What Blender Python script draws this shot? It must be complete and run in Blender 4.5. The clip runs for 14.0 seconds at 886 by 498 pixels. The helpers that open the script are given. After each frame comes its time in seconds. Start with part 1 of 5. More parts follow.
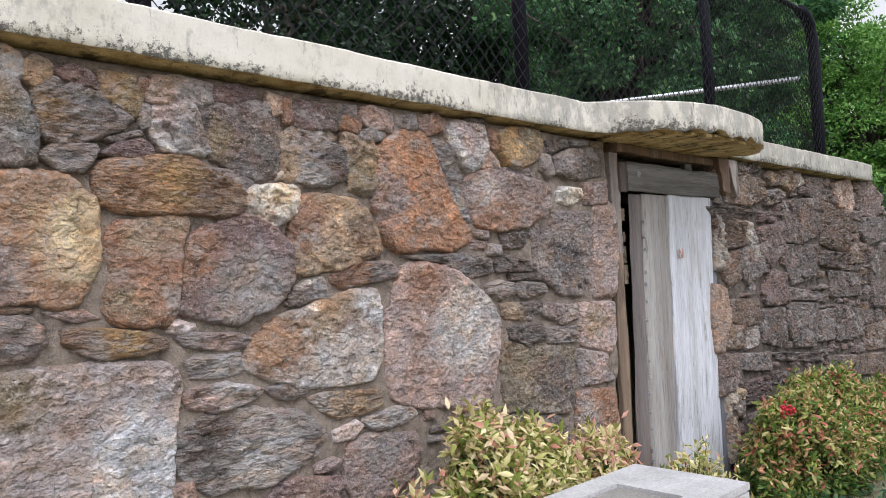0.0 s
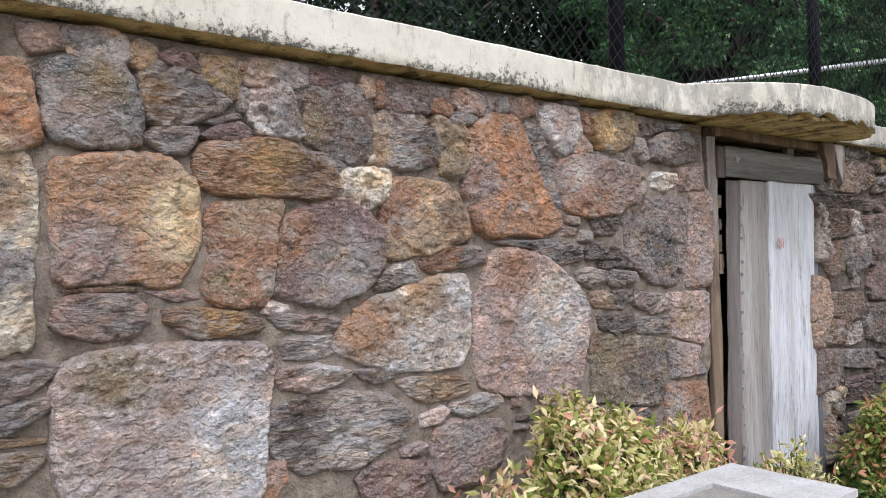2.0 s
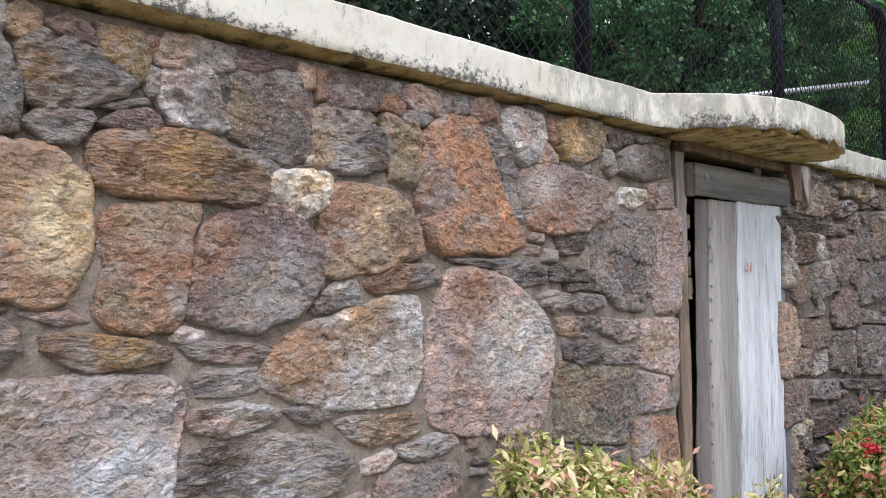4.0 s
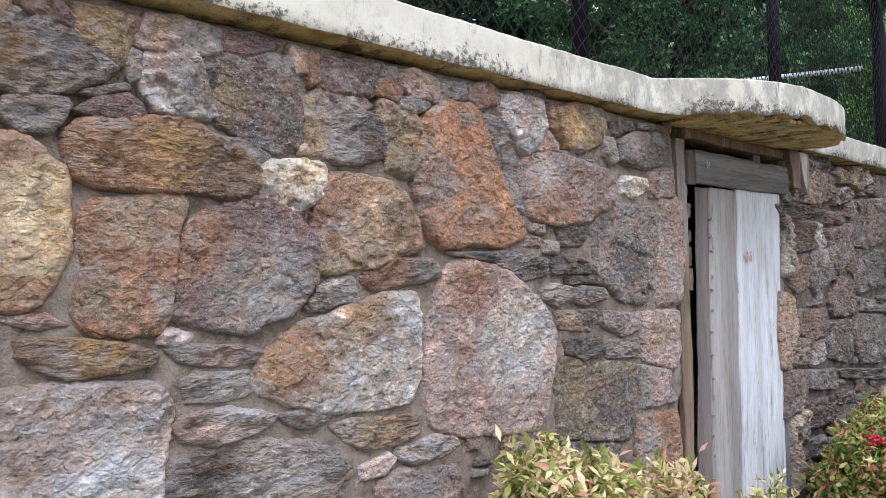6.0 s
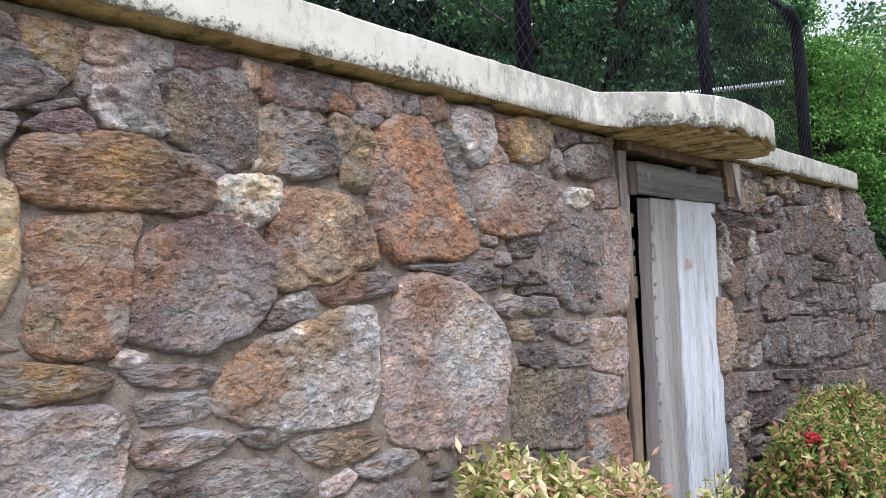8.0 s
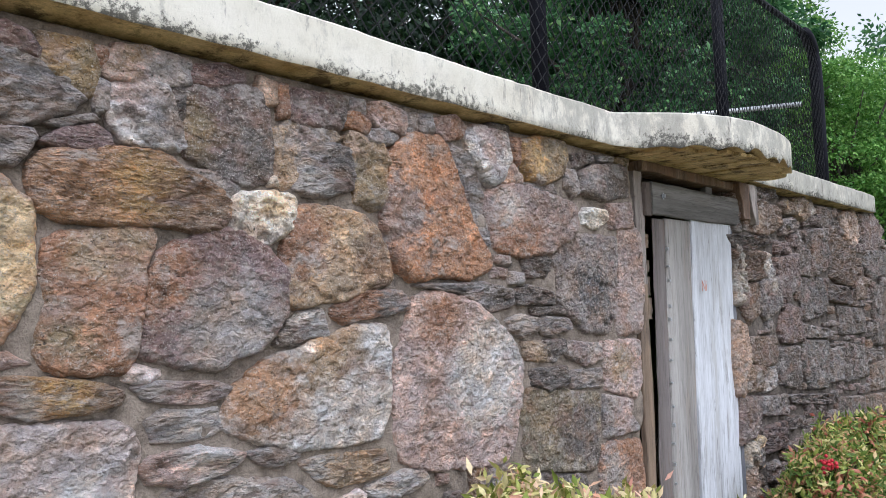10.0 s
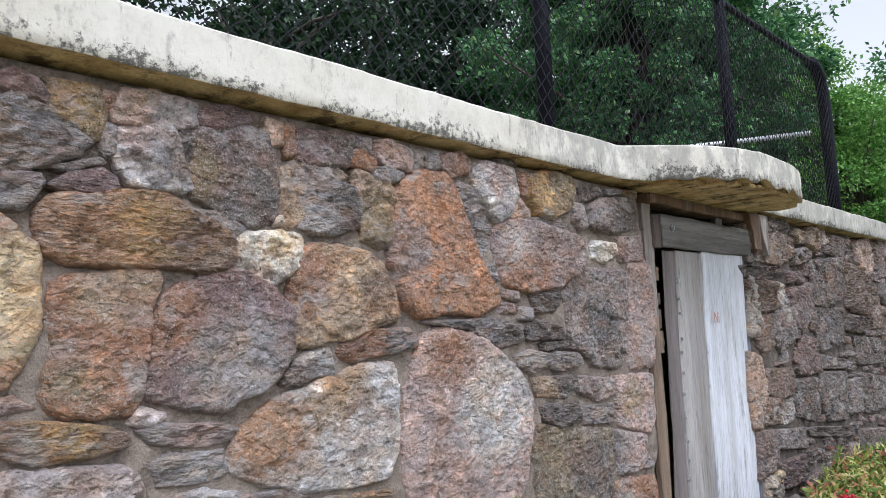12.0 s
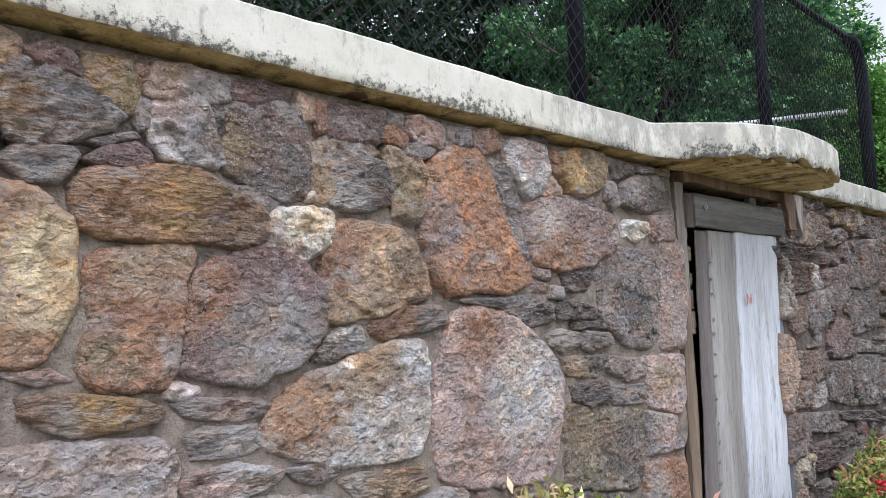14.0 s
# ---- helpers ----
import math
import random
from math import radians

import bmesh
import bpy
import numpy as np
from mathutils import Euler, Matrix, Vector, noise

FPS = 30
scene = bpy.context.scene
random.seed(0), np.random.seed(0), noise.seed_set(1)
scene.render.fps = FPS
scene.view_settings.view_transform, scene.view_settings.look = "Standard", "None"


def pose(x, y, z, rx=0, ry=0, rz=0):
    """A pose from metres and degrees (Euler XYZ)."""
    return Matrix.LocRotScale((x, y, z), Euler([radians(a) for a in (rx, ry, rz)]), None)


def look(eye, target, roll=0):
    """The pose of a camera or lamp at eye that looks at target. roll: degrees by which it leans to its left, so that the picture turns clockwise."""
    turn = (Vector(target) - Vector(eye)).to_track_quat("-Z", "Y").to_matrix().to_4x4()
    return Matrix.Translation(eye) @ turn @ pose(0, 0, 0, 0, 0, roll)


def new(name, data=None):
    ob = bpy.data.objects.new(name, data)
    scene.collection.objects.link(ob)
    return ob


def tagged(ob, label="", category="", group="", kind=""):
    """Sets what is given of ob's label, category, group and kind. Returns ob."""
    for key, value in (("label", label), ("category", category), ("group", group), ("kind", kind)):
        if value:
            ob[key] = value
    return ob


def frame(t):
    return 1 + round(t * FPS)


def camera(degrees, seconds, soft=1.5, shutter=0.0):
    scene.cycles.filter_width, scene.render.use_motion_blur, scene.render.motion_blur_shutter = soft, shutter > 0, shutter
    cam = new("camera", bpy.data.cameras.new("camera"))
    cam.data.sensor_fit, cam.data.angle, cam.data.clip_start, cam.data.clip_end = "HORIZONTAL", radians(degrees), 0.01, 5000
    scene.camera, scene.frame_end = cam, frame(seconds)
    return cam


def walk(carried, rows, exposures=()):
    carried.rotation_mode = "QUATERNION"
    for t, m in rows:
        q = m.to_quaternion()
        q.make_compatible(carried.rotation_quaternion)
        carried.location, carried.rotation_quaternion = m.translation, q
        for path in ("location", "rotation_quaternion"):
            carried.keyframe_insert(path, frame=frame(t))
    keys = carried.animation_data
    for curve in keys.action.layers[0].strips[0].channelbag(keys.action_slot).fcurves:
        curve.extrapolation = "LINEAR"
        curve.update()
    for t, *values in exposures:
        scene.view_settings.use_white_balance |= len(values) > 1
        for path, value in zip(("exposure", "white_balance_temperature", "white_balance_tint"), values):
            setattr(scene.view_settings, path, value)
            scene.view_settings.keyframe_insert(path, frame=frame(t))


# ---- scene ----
cam = camera(60.5, 14.0, soft=0.6)
PATH = [
    (0, (-1.34, -2.174, 0.921), (0.046, -0.735, 1.004), -2.7),
    (0.5, (-1.367, -2.187, 0.937), (-0.033, -0.701, 1.048), -2.4),
    (1, (-1.365, -2.185, 0.928), (-0.068, -0.666, 1.028), -2.2),
    (1.5, (-1.355, -2.175, 0.926), (-0.099, -0.62, 0.999), -2.2),
    (2, (-1.347, -2.117, 0.939), (-0.116, -0.542, 0.98), -1.4),
    (2.5, (-1.318, -2.0, 0.95), (0.031, -0.524, 0.992), -0.1),
    (5, (-1.064, -1.793, 0.92), (0.246, -0.286, 1.038), -0.9),
    (5.5, (-1.062, -1.756, 0.935), (0.206, -0.212, 1.023), -1.1),
    (6, (-1.097, -1.719, 0.95), (0.275, -0.265, 1.019), -1.2),
    (6.5, (-1.119, -1.704, 0.95), (0.305, -0.303, 1.03), -1.6),
    (7, (-1.135, -1.69, 0.95), (0.326, -0.328, 1.042), -2.1),
    (7.5, (-1.143, -1.679, 0.954), (0.338, -0.338, 1.048), -2.4),
    (8, (-1.141, -1.683, 0.948), (0.346, -0.349, 1.049), -2.6),
    (10.5, (-1.136, -1.673, 0.959), (0.32, -0.312, 1.121), -1.6),
    (11, (-1.135, -1.673, 0.964), (0.314, -0.307, 1.145), -1.7),
    (11.5, (-1.126, -1.683, 0.971), (0.318, -0.315, 1.178), -1.9),
    (12, (-1.121, -1.685, 0.968), (0.316, -0.314, 1.2), -2.4),
    (12.5, (-1.125, -1.674, 0.959), (0.291, -0.281, 1.191), -2.4),
    (13, (-1.124, -1.668, 0.961), (0.274, -0.254, 1.172), -2.2),
    (13.5, (-1.124, -1.664, 0.965), (0.268, -0.241, 1.157), -1.9),
    (14, (-1.122, -1.654, 0.961), (0.273, -0.233, 1.145), -1.9),
]
walk(cam, [(t, look(eye, target, roll)) for t, eye, target, roll in PATH], [(0.0, -0.62, 6020, 14), (2.6, -0.53, 6020, 14), (5.0, -0.51, 5790, 13), (14.0, -0.52, 5710, 12)])

# ---- world, sun, exposure ----
world = bpy.data.worlds.new("sky")
scene.world = world
world.use_nodes = True
wt = world.node_tree
sky = wt.nodes.new("ShaderNodeTexSky")
sky.sky_type, sky.sun_disc = "NISHITA", False
sky.sun_elevation, sky.sun_rotation = radians(58), radians(200)
sky.dust_density, sky.air_density = 4.0, 1.0
soften = wt.nodes.new("ShaderNodeHueSaturation")
soften.inputs["Saturation"].default_value = 0.0
wt.links.new(sky.outputs[0], soften.inputs["Color"])
wt.links.new(soften.outputs[0], wt.nodes["Background"].inputs["Color"])
wt.nodes["Background"].inputs["Strength"].default_value = 0.38
sun_data = bpy.data.lights.new("sun", "SUN")
sun_data.energy, sun_data.angle, sun_data.color = 0.6, radians(20), (1.0, 0.98, 0.95)
sun = new("sun", sun_data)
sun.matrix_world = look((-3, -6, 9), (0, 0, 0))


# ---- materials ----
def material(name):
    m = bpy.data.materials.new(name)
    m.use_nodes = True
    t = m.node_tree
    return m, t, t.nodes["Principled BSDF"]


def node(t, kind, **values):
    n = t.nodes.new(kind)
    for key, value in values.items():
        n.inputs[key.replace("_", " ")].default_value = value
    return n


def noise_node(t, coords, scale, detail=4.0, rough=0.6, stretch=None, lift=None):
    src = coords
    if stretch:
        mp = t.nodes.new("ShaderNodeMapping")
        mp.inputs["Scale"].default_value = stretch
        t.links.new(coords, mp.inputs["Vector"])
        src = mp.outputs[0]
    n = node(t, "ShaderNodeTexNoise", Scale=scale, Detail=detail, Roughness=rough)
    if lift is not None:
        n.noise_dimensions = "4D"
        t.links.new(lift, n.inputs["W"])
    t.links.new(src, n.inputs["Vector"])
    return n.outputs["Fac"]


def ramp(t, fac, stops, smooth=False):
    r = t.nodes.new("ShaderNodeValToRGB")
    if smooth:
        r.color_ramp.interpolation = "EASE"
    e = r.color_ramp.elements
    while len(e) < len(stops):
        e.new(0.5)
    for el, (p, c) in zip(e, stops):
        el.position = p
        el.color = (*c, 1) if not isinstance(c, (int, float)) else (c, c, c, 1)
    t.links.new(fac, r.inputs[0])
    return r.outputs[0]


def mix(t, fac, a, b, how="MIX"):
    m = t.nodes.new("ShaderNodeMix")
    m.data_type, m.blend_type = "RGBA", how
    for value, socket in ((fac, m.inputs[0]), (a, m.inputs[6]), (b, m.inputs[7])):
        if isinstance(value, bpy.types.NodeSocket):
            t.links.new(value, socket)
        elif isinstance(value, (int, float)):
            socket.default_value = value
        else:
            socket.default_value = (*value, 1)
    return m.outputs[2]


def maths(t, how, a, b=0.0, clamp=False):
    m = t.nodes.new("ShaderNodeMath")
    m.operation, m.use_clamp = how, clamp
    for value, socket in ((a, m.inputs[0]), (b, m.inputs[1])):
        if isinstance(value, bpy.types.NodeSocket):
            t.links.new(value, socket)
        else:
            socket.default_value = value
    return m.outputs[0]


def bump(t, bsdf, height, strength, distance):
    b = node(t, "ShaderNodeBump", Strength=strength, Distance=distance)
    t.links.new(height, b.inputs["Height"])
    t.links.new(b.outputs[0], bsdf.inputs["Normal"])


def coords_of(t, which="Object"):
    return t.nodes.new("ShaderNodeTexCoord").outputs[which]


def stone_material(layered):
    """Field stone: the object's own colour, a second colour in one blotch, mineral grain, lichen and painted pit shade.
    """
    m, t, bsdf = material("layered_stone" if layered else "grained_stone")
    co = coords_of(t)
    info = t.nodes.new("ShaderNodeObjectInfo")
    lift = maths(t, "MULTIPLY", info.outputs["Random"], 40.0)
    squash = (1.0, 1.0, 2.8) if layered else (1, 1, 1.3)
    second = t.nodes.new("ShaderNodeAttribute")
    second.attribute_type, second.attribute_name = "OBJECT", "second"
    blotch = t.nodes.new("ShaderNodeAttribute")
    blotch.attribute_type, blotch.attribute_name = "OBJECT", "blotch"
    reach = t.nodes.new("ShaderNodeAttribute")
    reach.attribute_type, reach.attribute_name = "OBJECT", "reach"
    far = t.nodes.new("ShaderNodeVectorMath")
    far.operation = "DISTANCE"
    flat = t.nodes.new("ShaderNodeVectorMath")
    flat.operation = "MULTIPLY"
    flat.inputs[1].default_value = (1, 0, 1)
    t.links.new(co, flat.inputs[0])
    t.links.new(flat.outputs[0], far.inputs[0])
    t.links.new(blotch.outputs["Vector"], far.inputs[1])
    big = noise_node(t, co, 7.0, 6, 0.62, squash, lift)
    mid = noise_node(t, co, 26.0, 7, 0.68, squash, lift)
    fine = noise_node(t, co, 95.0, 4, 0.65, squash, lift)
    speck = noise_node(t, co, 210.0, 2, 0.6, None, lift)
    ragged = maths(t, "MULTIPLY", maths(t, "SUBTRACT", big, 0.5), 0.24)
    ragged = maths(t, "ADD", ragged, maths(t, "MULTIPLY", maths(t, "SUBTRACT", mid, 0.5), 0.26))
    edge = maths(t, "SUBTRACT", reach.outputs["Fac"], maths(t, "ADD", far.outputs["Value"], ragged))
    inside = maths(t, "MULTIPLY", edge, 15.0, True)
    base = mix(t, inside, info.outputs["Color"], second.outputs["Color"])
    third, spot, wide = [t.nodes.new("ShaderNodeAttribute") for _ in range(3)]
    for n, called in ((third, "third"), (spot, "third_at"), (wide, "third_reach")):
        n.attribute_type, n.attribute_name = "OBJECT", called
    away = t.nodes.new("ShaderNodeVectorMath")
    away.operation = "DISTANCE"
    t.links.new(flat.outputs[0], away.inputs[0])
    t.links.new(spot.outputs["Vector"], away.inputs[1])
    edge = maths(t, "SUBTRACT", wide.outputs["Fac"], maths(t, "ADD", away.outputs["Value"], ragged))
    base = mix(t, maths(t, "MULTIPLY", edge, 13.0, True), base, third.outputs["Color"])
    veins = ramp(t, big, [(0.30, 0.60), (0.45, 0.92), (0.58, 1.10), (0.70, 1.6)])
    base = mix(t, 0.85, base, veins, "MULTIPLY")
    warm = ramp(t, noise_node(t, co, 12.0, 5, 0.6, squash, lift), [(0.42, (1.0, 1.0, 1.0)), (0.60, (1.14, 0.97, 0.80)), (0.74, (1.25, 0.88, 0.62))])
    base = mix(t, 0.9, base, warm, "MULTIPLY")
    patchy = ramp(t, mid, [(0.31, 0.32), (0.43, 0.84), (0.55, 1.08), (0.70, 2.0)])
    base = mix(t, 0.9, base, patchy, "MULTIPLY")
    grain = ramp(t, fine, [(0.33, 0.36), (0.49, 0.96), (0.56, 1.08), (0.67, 1.75)])
    base = mix(t, 0.42, base, grain, "MULTIPLY")
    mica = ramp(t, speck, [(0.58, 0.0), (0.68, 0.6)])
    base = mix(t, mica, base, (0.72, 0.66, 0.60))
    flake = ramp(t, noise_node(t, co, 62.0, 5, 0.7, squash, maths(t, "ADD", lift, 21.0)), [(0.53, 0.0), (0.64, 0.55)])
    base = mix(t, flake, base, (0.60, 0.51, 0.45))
    pale = ramp(t, noise_node(t, co, 8.5, 7, 0.7, squash, maths(t, "ADD", lift, 7.0)), [(0.54, 0.0), (0.63, 0.7)])
    base = mix(t, pale, base, (0.50, 0.45, 0.42))
    rusty = ramp(t, noise_node(t, co, 6.0, 7, 0.7, squash, maths(t, "ADD", lift, 13.0)), [(0.54, 0.0), (0.66, 0.45)])
    base = mix(t, rusty, base, (0.30, 0.155, 0.085))
    rosy = ramp(t, noise_node(t, co, 10.0, 6, 0.7, squash, maths(t, "ADD", lift, 17.0)), [(0.52, 0.0), (0.64, 0.4)])
    base = mix(t, rosy, base, (0.36, 0.215, 0.18))
    crack = node(t, "ShaderNodeTexVoronoi", Scale=9.0)
    crack.feature = "DISTANCE_TO_EDGE"
    bent = t.nodes.new("ShaderNodeVectorMath")
    bent.operation = "ADD"
    kink = t.nodes.new("ShaderNodeVectorMath")
    kink.operation = "SCALE"
    kink.inputs["Scale"].default_value = 0.16
    twist = node(t, "ShaderNodeTexNoise", Scale=9.0, Detail=6.0)
    t.links.new(co, twist.inputs["Vector"])
    t.links.new(twist.outputs["Color"], kink.inputs[0])
    t.links.new(kink.outputs[0], bent.inputs[1])
    spin = t.nodes.new("ShaderNodeMapping")
    spin.inputs["Scale"].default_value = squash
    t.links.new(co, spin.inputs["Vector"])
    t.links.new(spin.outputs[0], bent.inputs[0])
    t.links.new(bent.outputs[0], crack.inputs["Vector"])
    thin = ramp(t, crack.outputs["Distance"], [(0.0, 0.5), (0.010, 0.0)])
    thin = maths(t, "MULTIPLY", thin, ramp(t, big, [(0.55, 0.0), (0.63, 1.0)]))
    base = mix(t, thin, base, (0.045, 0.038, 0.034))
    # near-black specks paint the shade of pits too fine to model
    pit_shade = ramp(t, noise_node(t, co, 95.0, 3, 0.65, squash, maths(t, "ADD", lift, 3.0)), [(0.30, 0.85), (0.39, 0.0)])
    base = mix(t, pit_shade, base, (0.04, 0.035, 0.032))
    soot = ramp(t, noise_node(t, co, 4.5, 6, 0.7, None, lift), [(0.55, 0.0), (0.70, 0.25)])
    base = mix(t, soot, base, (0.07, 0.062, 0.058))
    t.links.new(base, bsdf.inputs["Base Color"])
    rough = ramp(t, speck, [(0.3, 0.85), (0.72, 0.42)])
    t.links.new(rough, bsdf.inputs["Roughness"])
    bsdf.inputs["Specular IOR Level"].default_value = 0.35
    high = maths(t, "ADD", maths(t, "MULTIPLY", mid, 1.15), maths(t, "MULTIPLY", fine, 0.34))
    high = maths(t, "SUBTRACT", high, maths(t, "MULTIPLY", thin, 0.5))
    # sharp creases where the stone has split along its grain
    fold = maths(t, "ABSOLUTE", maths(t, "SUBTRACT", noise_node(t, co, 13.0, 4, 0.55, (1.0, 1.0, 1.3), maths(t, "ADD", lift, 31.0)), 0.5), 0.0)
    high = maths(t, "ADD", high, maths(t, "MULTIPLY", ramp(t, fold, [(0.0, 0.0), (0.04, 0.6), (0.14, 1.0)]), 0.26))
    split_ = node(t, "ShaderNodeTexVoronoi", Scale=38.0)
    warp = t.nodes.new("ShaderNodeVectorMath")
    warp.operation = "MULTIPLY_ADD"
    warp.inputs[1].default_value = squash
    t.links.new(co, warp.inputs[0])
    jitter = node(t, "ShaderNodeTexNoise", Scale=30.0, Detail=3.0)
    t.links.new(co, jitter.inputs["Vector"])
    small = t.nodes.new("ShaderNodeVectorMath")
    small.operation = "SCALE"
    small.inputs["Scale"].default_value = 0.03
    t.links.new(jitter.outputs["Color"], small.inputs[0])
    t.links.new(small.outputs[0], warp.inputs[2])
    t.links.new(warp.outputs[0], split_.inputs["Vector"])
    high = maths(t, "ADD", high, maths(t, "MULTIPLY", split_.outputs["Distance"], 0.36))
    bump(t, bsdf, high, 1.0, 0.044 if layered else 0.040)
    return m


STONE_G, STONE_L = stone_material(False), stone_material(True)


def plain(name, low, high, scale, rough=0.85, relief=0.004, stretch=None, detail=6, spots=None, metal=0.0, fine=120.0, which="Object", shine=0.4):
    """A matt surface between two colours, with fine grain and, if given, spots of a third colour."""
    m, t, bsdf = material(name)
    co = coords_of(t, which)
    a = noise_node(t, co, scale, detail, 0.62, stretch)
    b = noise_node(t, co, fine, 3, 0.7, stretch)
    base = ramp(t, a, [(0.32, low), (0.68, high)])
    base = mix(t, 0.6, base, ramp(t, b, [(0.3, 0.65), (0.7, 1.3)]), "MULTIPLY")
    if spots:
        colour, size, from_, to = spots
        base = mix(t, ramp(t, noise_node(t, co, size, 8, 0.75, stretch), [(from_, 0.0), (to, 0.9)]), base, colour)
    t.links.new(base, bsdf.inputs["Base Color"])
    bsdf.inputs["Roughness"].default_value, bsdf.inputs["Metallic"].default_value = rough, metal
    bsdf.inputs["Specular IOR Level"].default_value = shine
    bump(t, bsdf, maths(t, "ADD", a, maths(t, "MULTIPLY", b, 0.4)), 0.8, relief)
    return m


def coping_material():
    """Old cream paint on concrete: chalky, with mould along the drip edge and thin runs."""
    m, t, bsdf = material("painted_concrete")
    co = coords_of(t)
    split = t.nodes.new("ShaderNodeSeparateXYZ")
    t.links.new(co, split.inputs[0])
    cloud = noise_node(t, co, 3.5, 6, 0.65)
    scuff = noise_node(t, co, 18.0, 8, 0.75)
    base = ramp(t, cloud, [(0.30, (0.56, 0.51, 0.42)), (0.52, (0.66, 0.62, 0.53)), (0.72, (0.71, 0.67, 0.59))])
    base = mix(t, 0.5, base, ramp(t, scuff, [(0.32, 0.70), (0.48, 1.0), (0.7, 1.06)]), "MULTIPLY")
    # bare grey concrete where the paint has weathered off, worst near the porch
    worn_x = ramp(t, maths(t, "DIVIDE", maths(t, "ADD", split.outputs[0], 2.0), 8.0), [(0.0, 0.18), (0.13, 0.12), (0.2, 0.03), (0.36, 0.03), (0.41, 0.20), (0.47, 0.17), (0.62, 0.17), (0.68, 0.22), (1.0, 0.25)])
    worn = maths(t, "ADD", noise_node(t, co, 11.0, 9, 0.75, (1.0, 1.0, 0.6)), worn_x)
    base = mix(t, ramp(t, worn, [(0.60, 0.0), (0.69, 0.6), (0.84, 0.9)]), base, (0.30, 0.285, 0.25))
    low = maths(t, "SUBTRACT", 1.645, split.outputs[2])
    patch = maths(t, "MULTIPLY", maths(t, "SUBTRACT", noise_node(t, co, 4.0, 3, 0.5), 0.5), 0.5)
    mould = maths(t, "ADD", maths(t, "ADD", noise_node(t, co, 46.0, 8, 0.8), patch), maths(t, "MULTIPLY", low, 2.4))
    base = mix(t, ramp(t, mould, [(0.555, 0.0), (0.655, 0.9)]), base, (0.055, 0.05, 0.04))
    runs = maths(t, "ADD", noise_node(t, co, 22.0, 6, 0.75, (1.0, 1.0, 0.22)), maths(t, "MULTIPLY", worn_x, 0.22))
    base = mix(t, ramp(t, runs, [(0.60, 0.0), (0.70, 0.75)]), base, (0.10, 0.09, 0.075))
    t.links.new(base, bsdf.inputs["Base Color"])
    bsdf.inputs["Roughness"].default_value = 0.8
    bump(t, bsdf, maths(t, "ADD", scuff, worn), 0.7, 0.006)
    return m


def board_material(name, pale, dark, streak, along=(1.0, 1.0, 0.05)):
    """Weathered timber with the grain running up the board."""
    m, t, bsdf = material(name)
    co = coords_of(t)
    rnd = maths(t, "MULTIPLY", t.nodes.new("ShaderNodeObjectInfo").outputs["Random"], 30.0)
    grain = noise_node(t, co, 170.0, 5, 0.65, along, rnd)
    wide = noise_node(t, co, 13.0, 6, 0.6, along, rnd)
    base = ramp(t, wide, [(0.34, dark), (0.47, tuple((a + b) / 2 for a, b in zip(pale, dark))), (0.60, pale)])
    base = mix(t, 0.8, base, ramp(t, grain, [(0.34, 0.62), (0.5, 1.0), (0.68, 1.15)]), "MULTIPLY")
    stain = noise_node(t, co, 9.0, 8, 0.74, tuple(v if v == 1.0 else 0.2 for v in along), rnd)
    base = mix(t, ramp(t, stain, [(0.52, 0.0), (0.62, 0.75)]), base, streak)
    split = noise_node(t, co, 26.0, 4, 0.55, tuple(v if v == 1.0 else 0.035 for v in along), maths(t, "ADD", rnd, 5.0))
    thin = ramp(t, split, [(0.490, 0.0), (0.498, 0.6), (0.502, 0.6), (0.510, 0.0)])
    base = mix(t, maths(t, "MULTIPLY", thin, ramp(t, stain, [(0.44, 0.0), (0.54, 1.0)])), base, (0.04, 0.035, 0.03))
    t.links.new(base, bsdf.inputs["Base Color"])
    bsdf.inputs["Roughness"].default_value = 0.78
    bump(t, bsdf, maths(t, "SUBTRACT", maths(t, "ADD", grain, wide), thin), 0.9, 0.003)
    return m


def leaf_material(name, stops, shine=0.45):
    m, t, bsdf = material(name)
    geo = t.nodes.new("ShaderNodeNewGeometry")
    base = ramp(t, geo.outputs["Random Per Island"], stops)
    veins = noise_node(t, coords_of(t), 70.0, 3, 0.6)
    base = mix(t, 0.4, base, ramp(t, veins, [(0.3, 0.7), (0.7, 1.25)]), "MULTIPLY")
    t.links.new(base, bsdf.inputs["Base Color"])
    bsdf.inputs["Roughness"].default_value = shine
    thin = t.nodes.new("ShaderNodeBsdfTranslucent")
    t.links.new(base, thin.inputs["Color"])
    both = t.nodes.new("ShaderNodeMixShader")
    both.inputs[0].default_value = 0.30
    bsdf.inputs["Specular IOR Level"].default_value = 0.3
    t.links.new(bsdf.outputs[0], both.inputs[1])
    t.links.new(thin.outputs[0], both.inputs[2])
    t.links.new(both.outputs[0], t.nodes["Material Output"].inputs["Surface"])
    return m


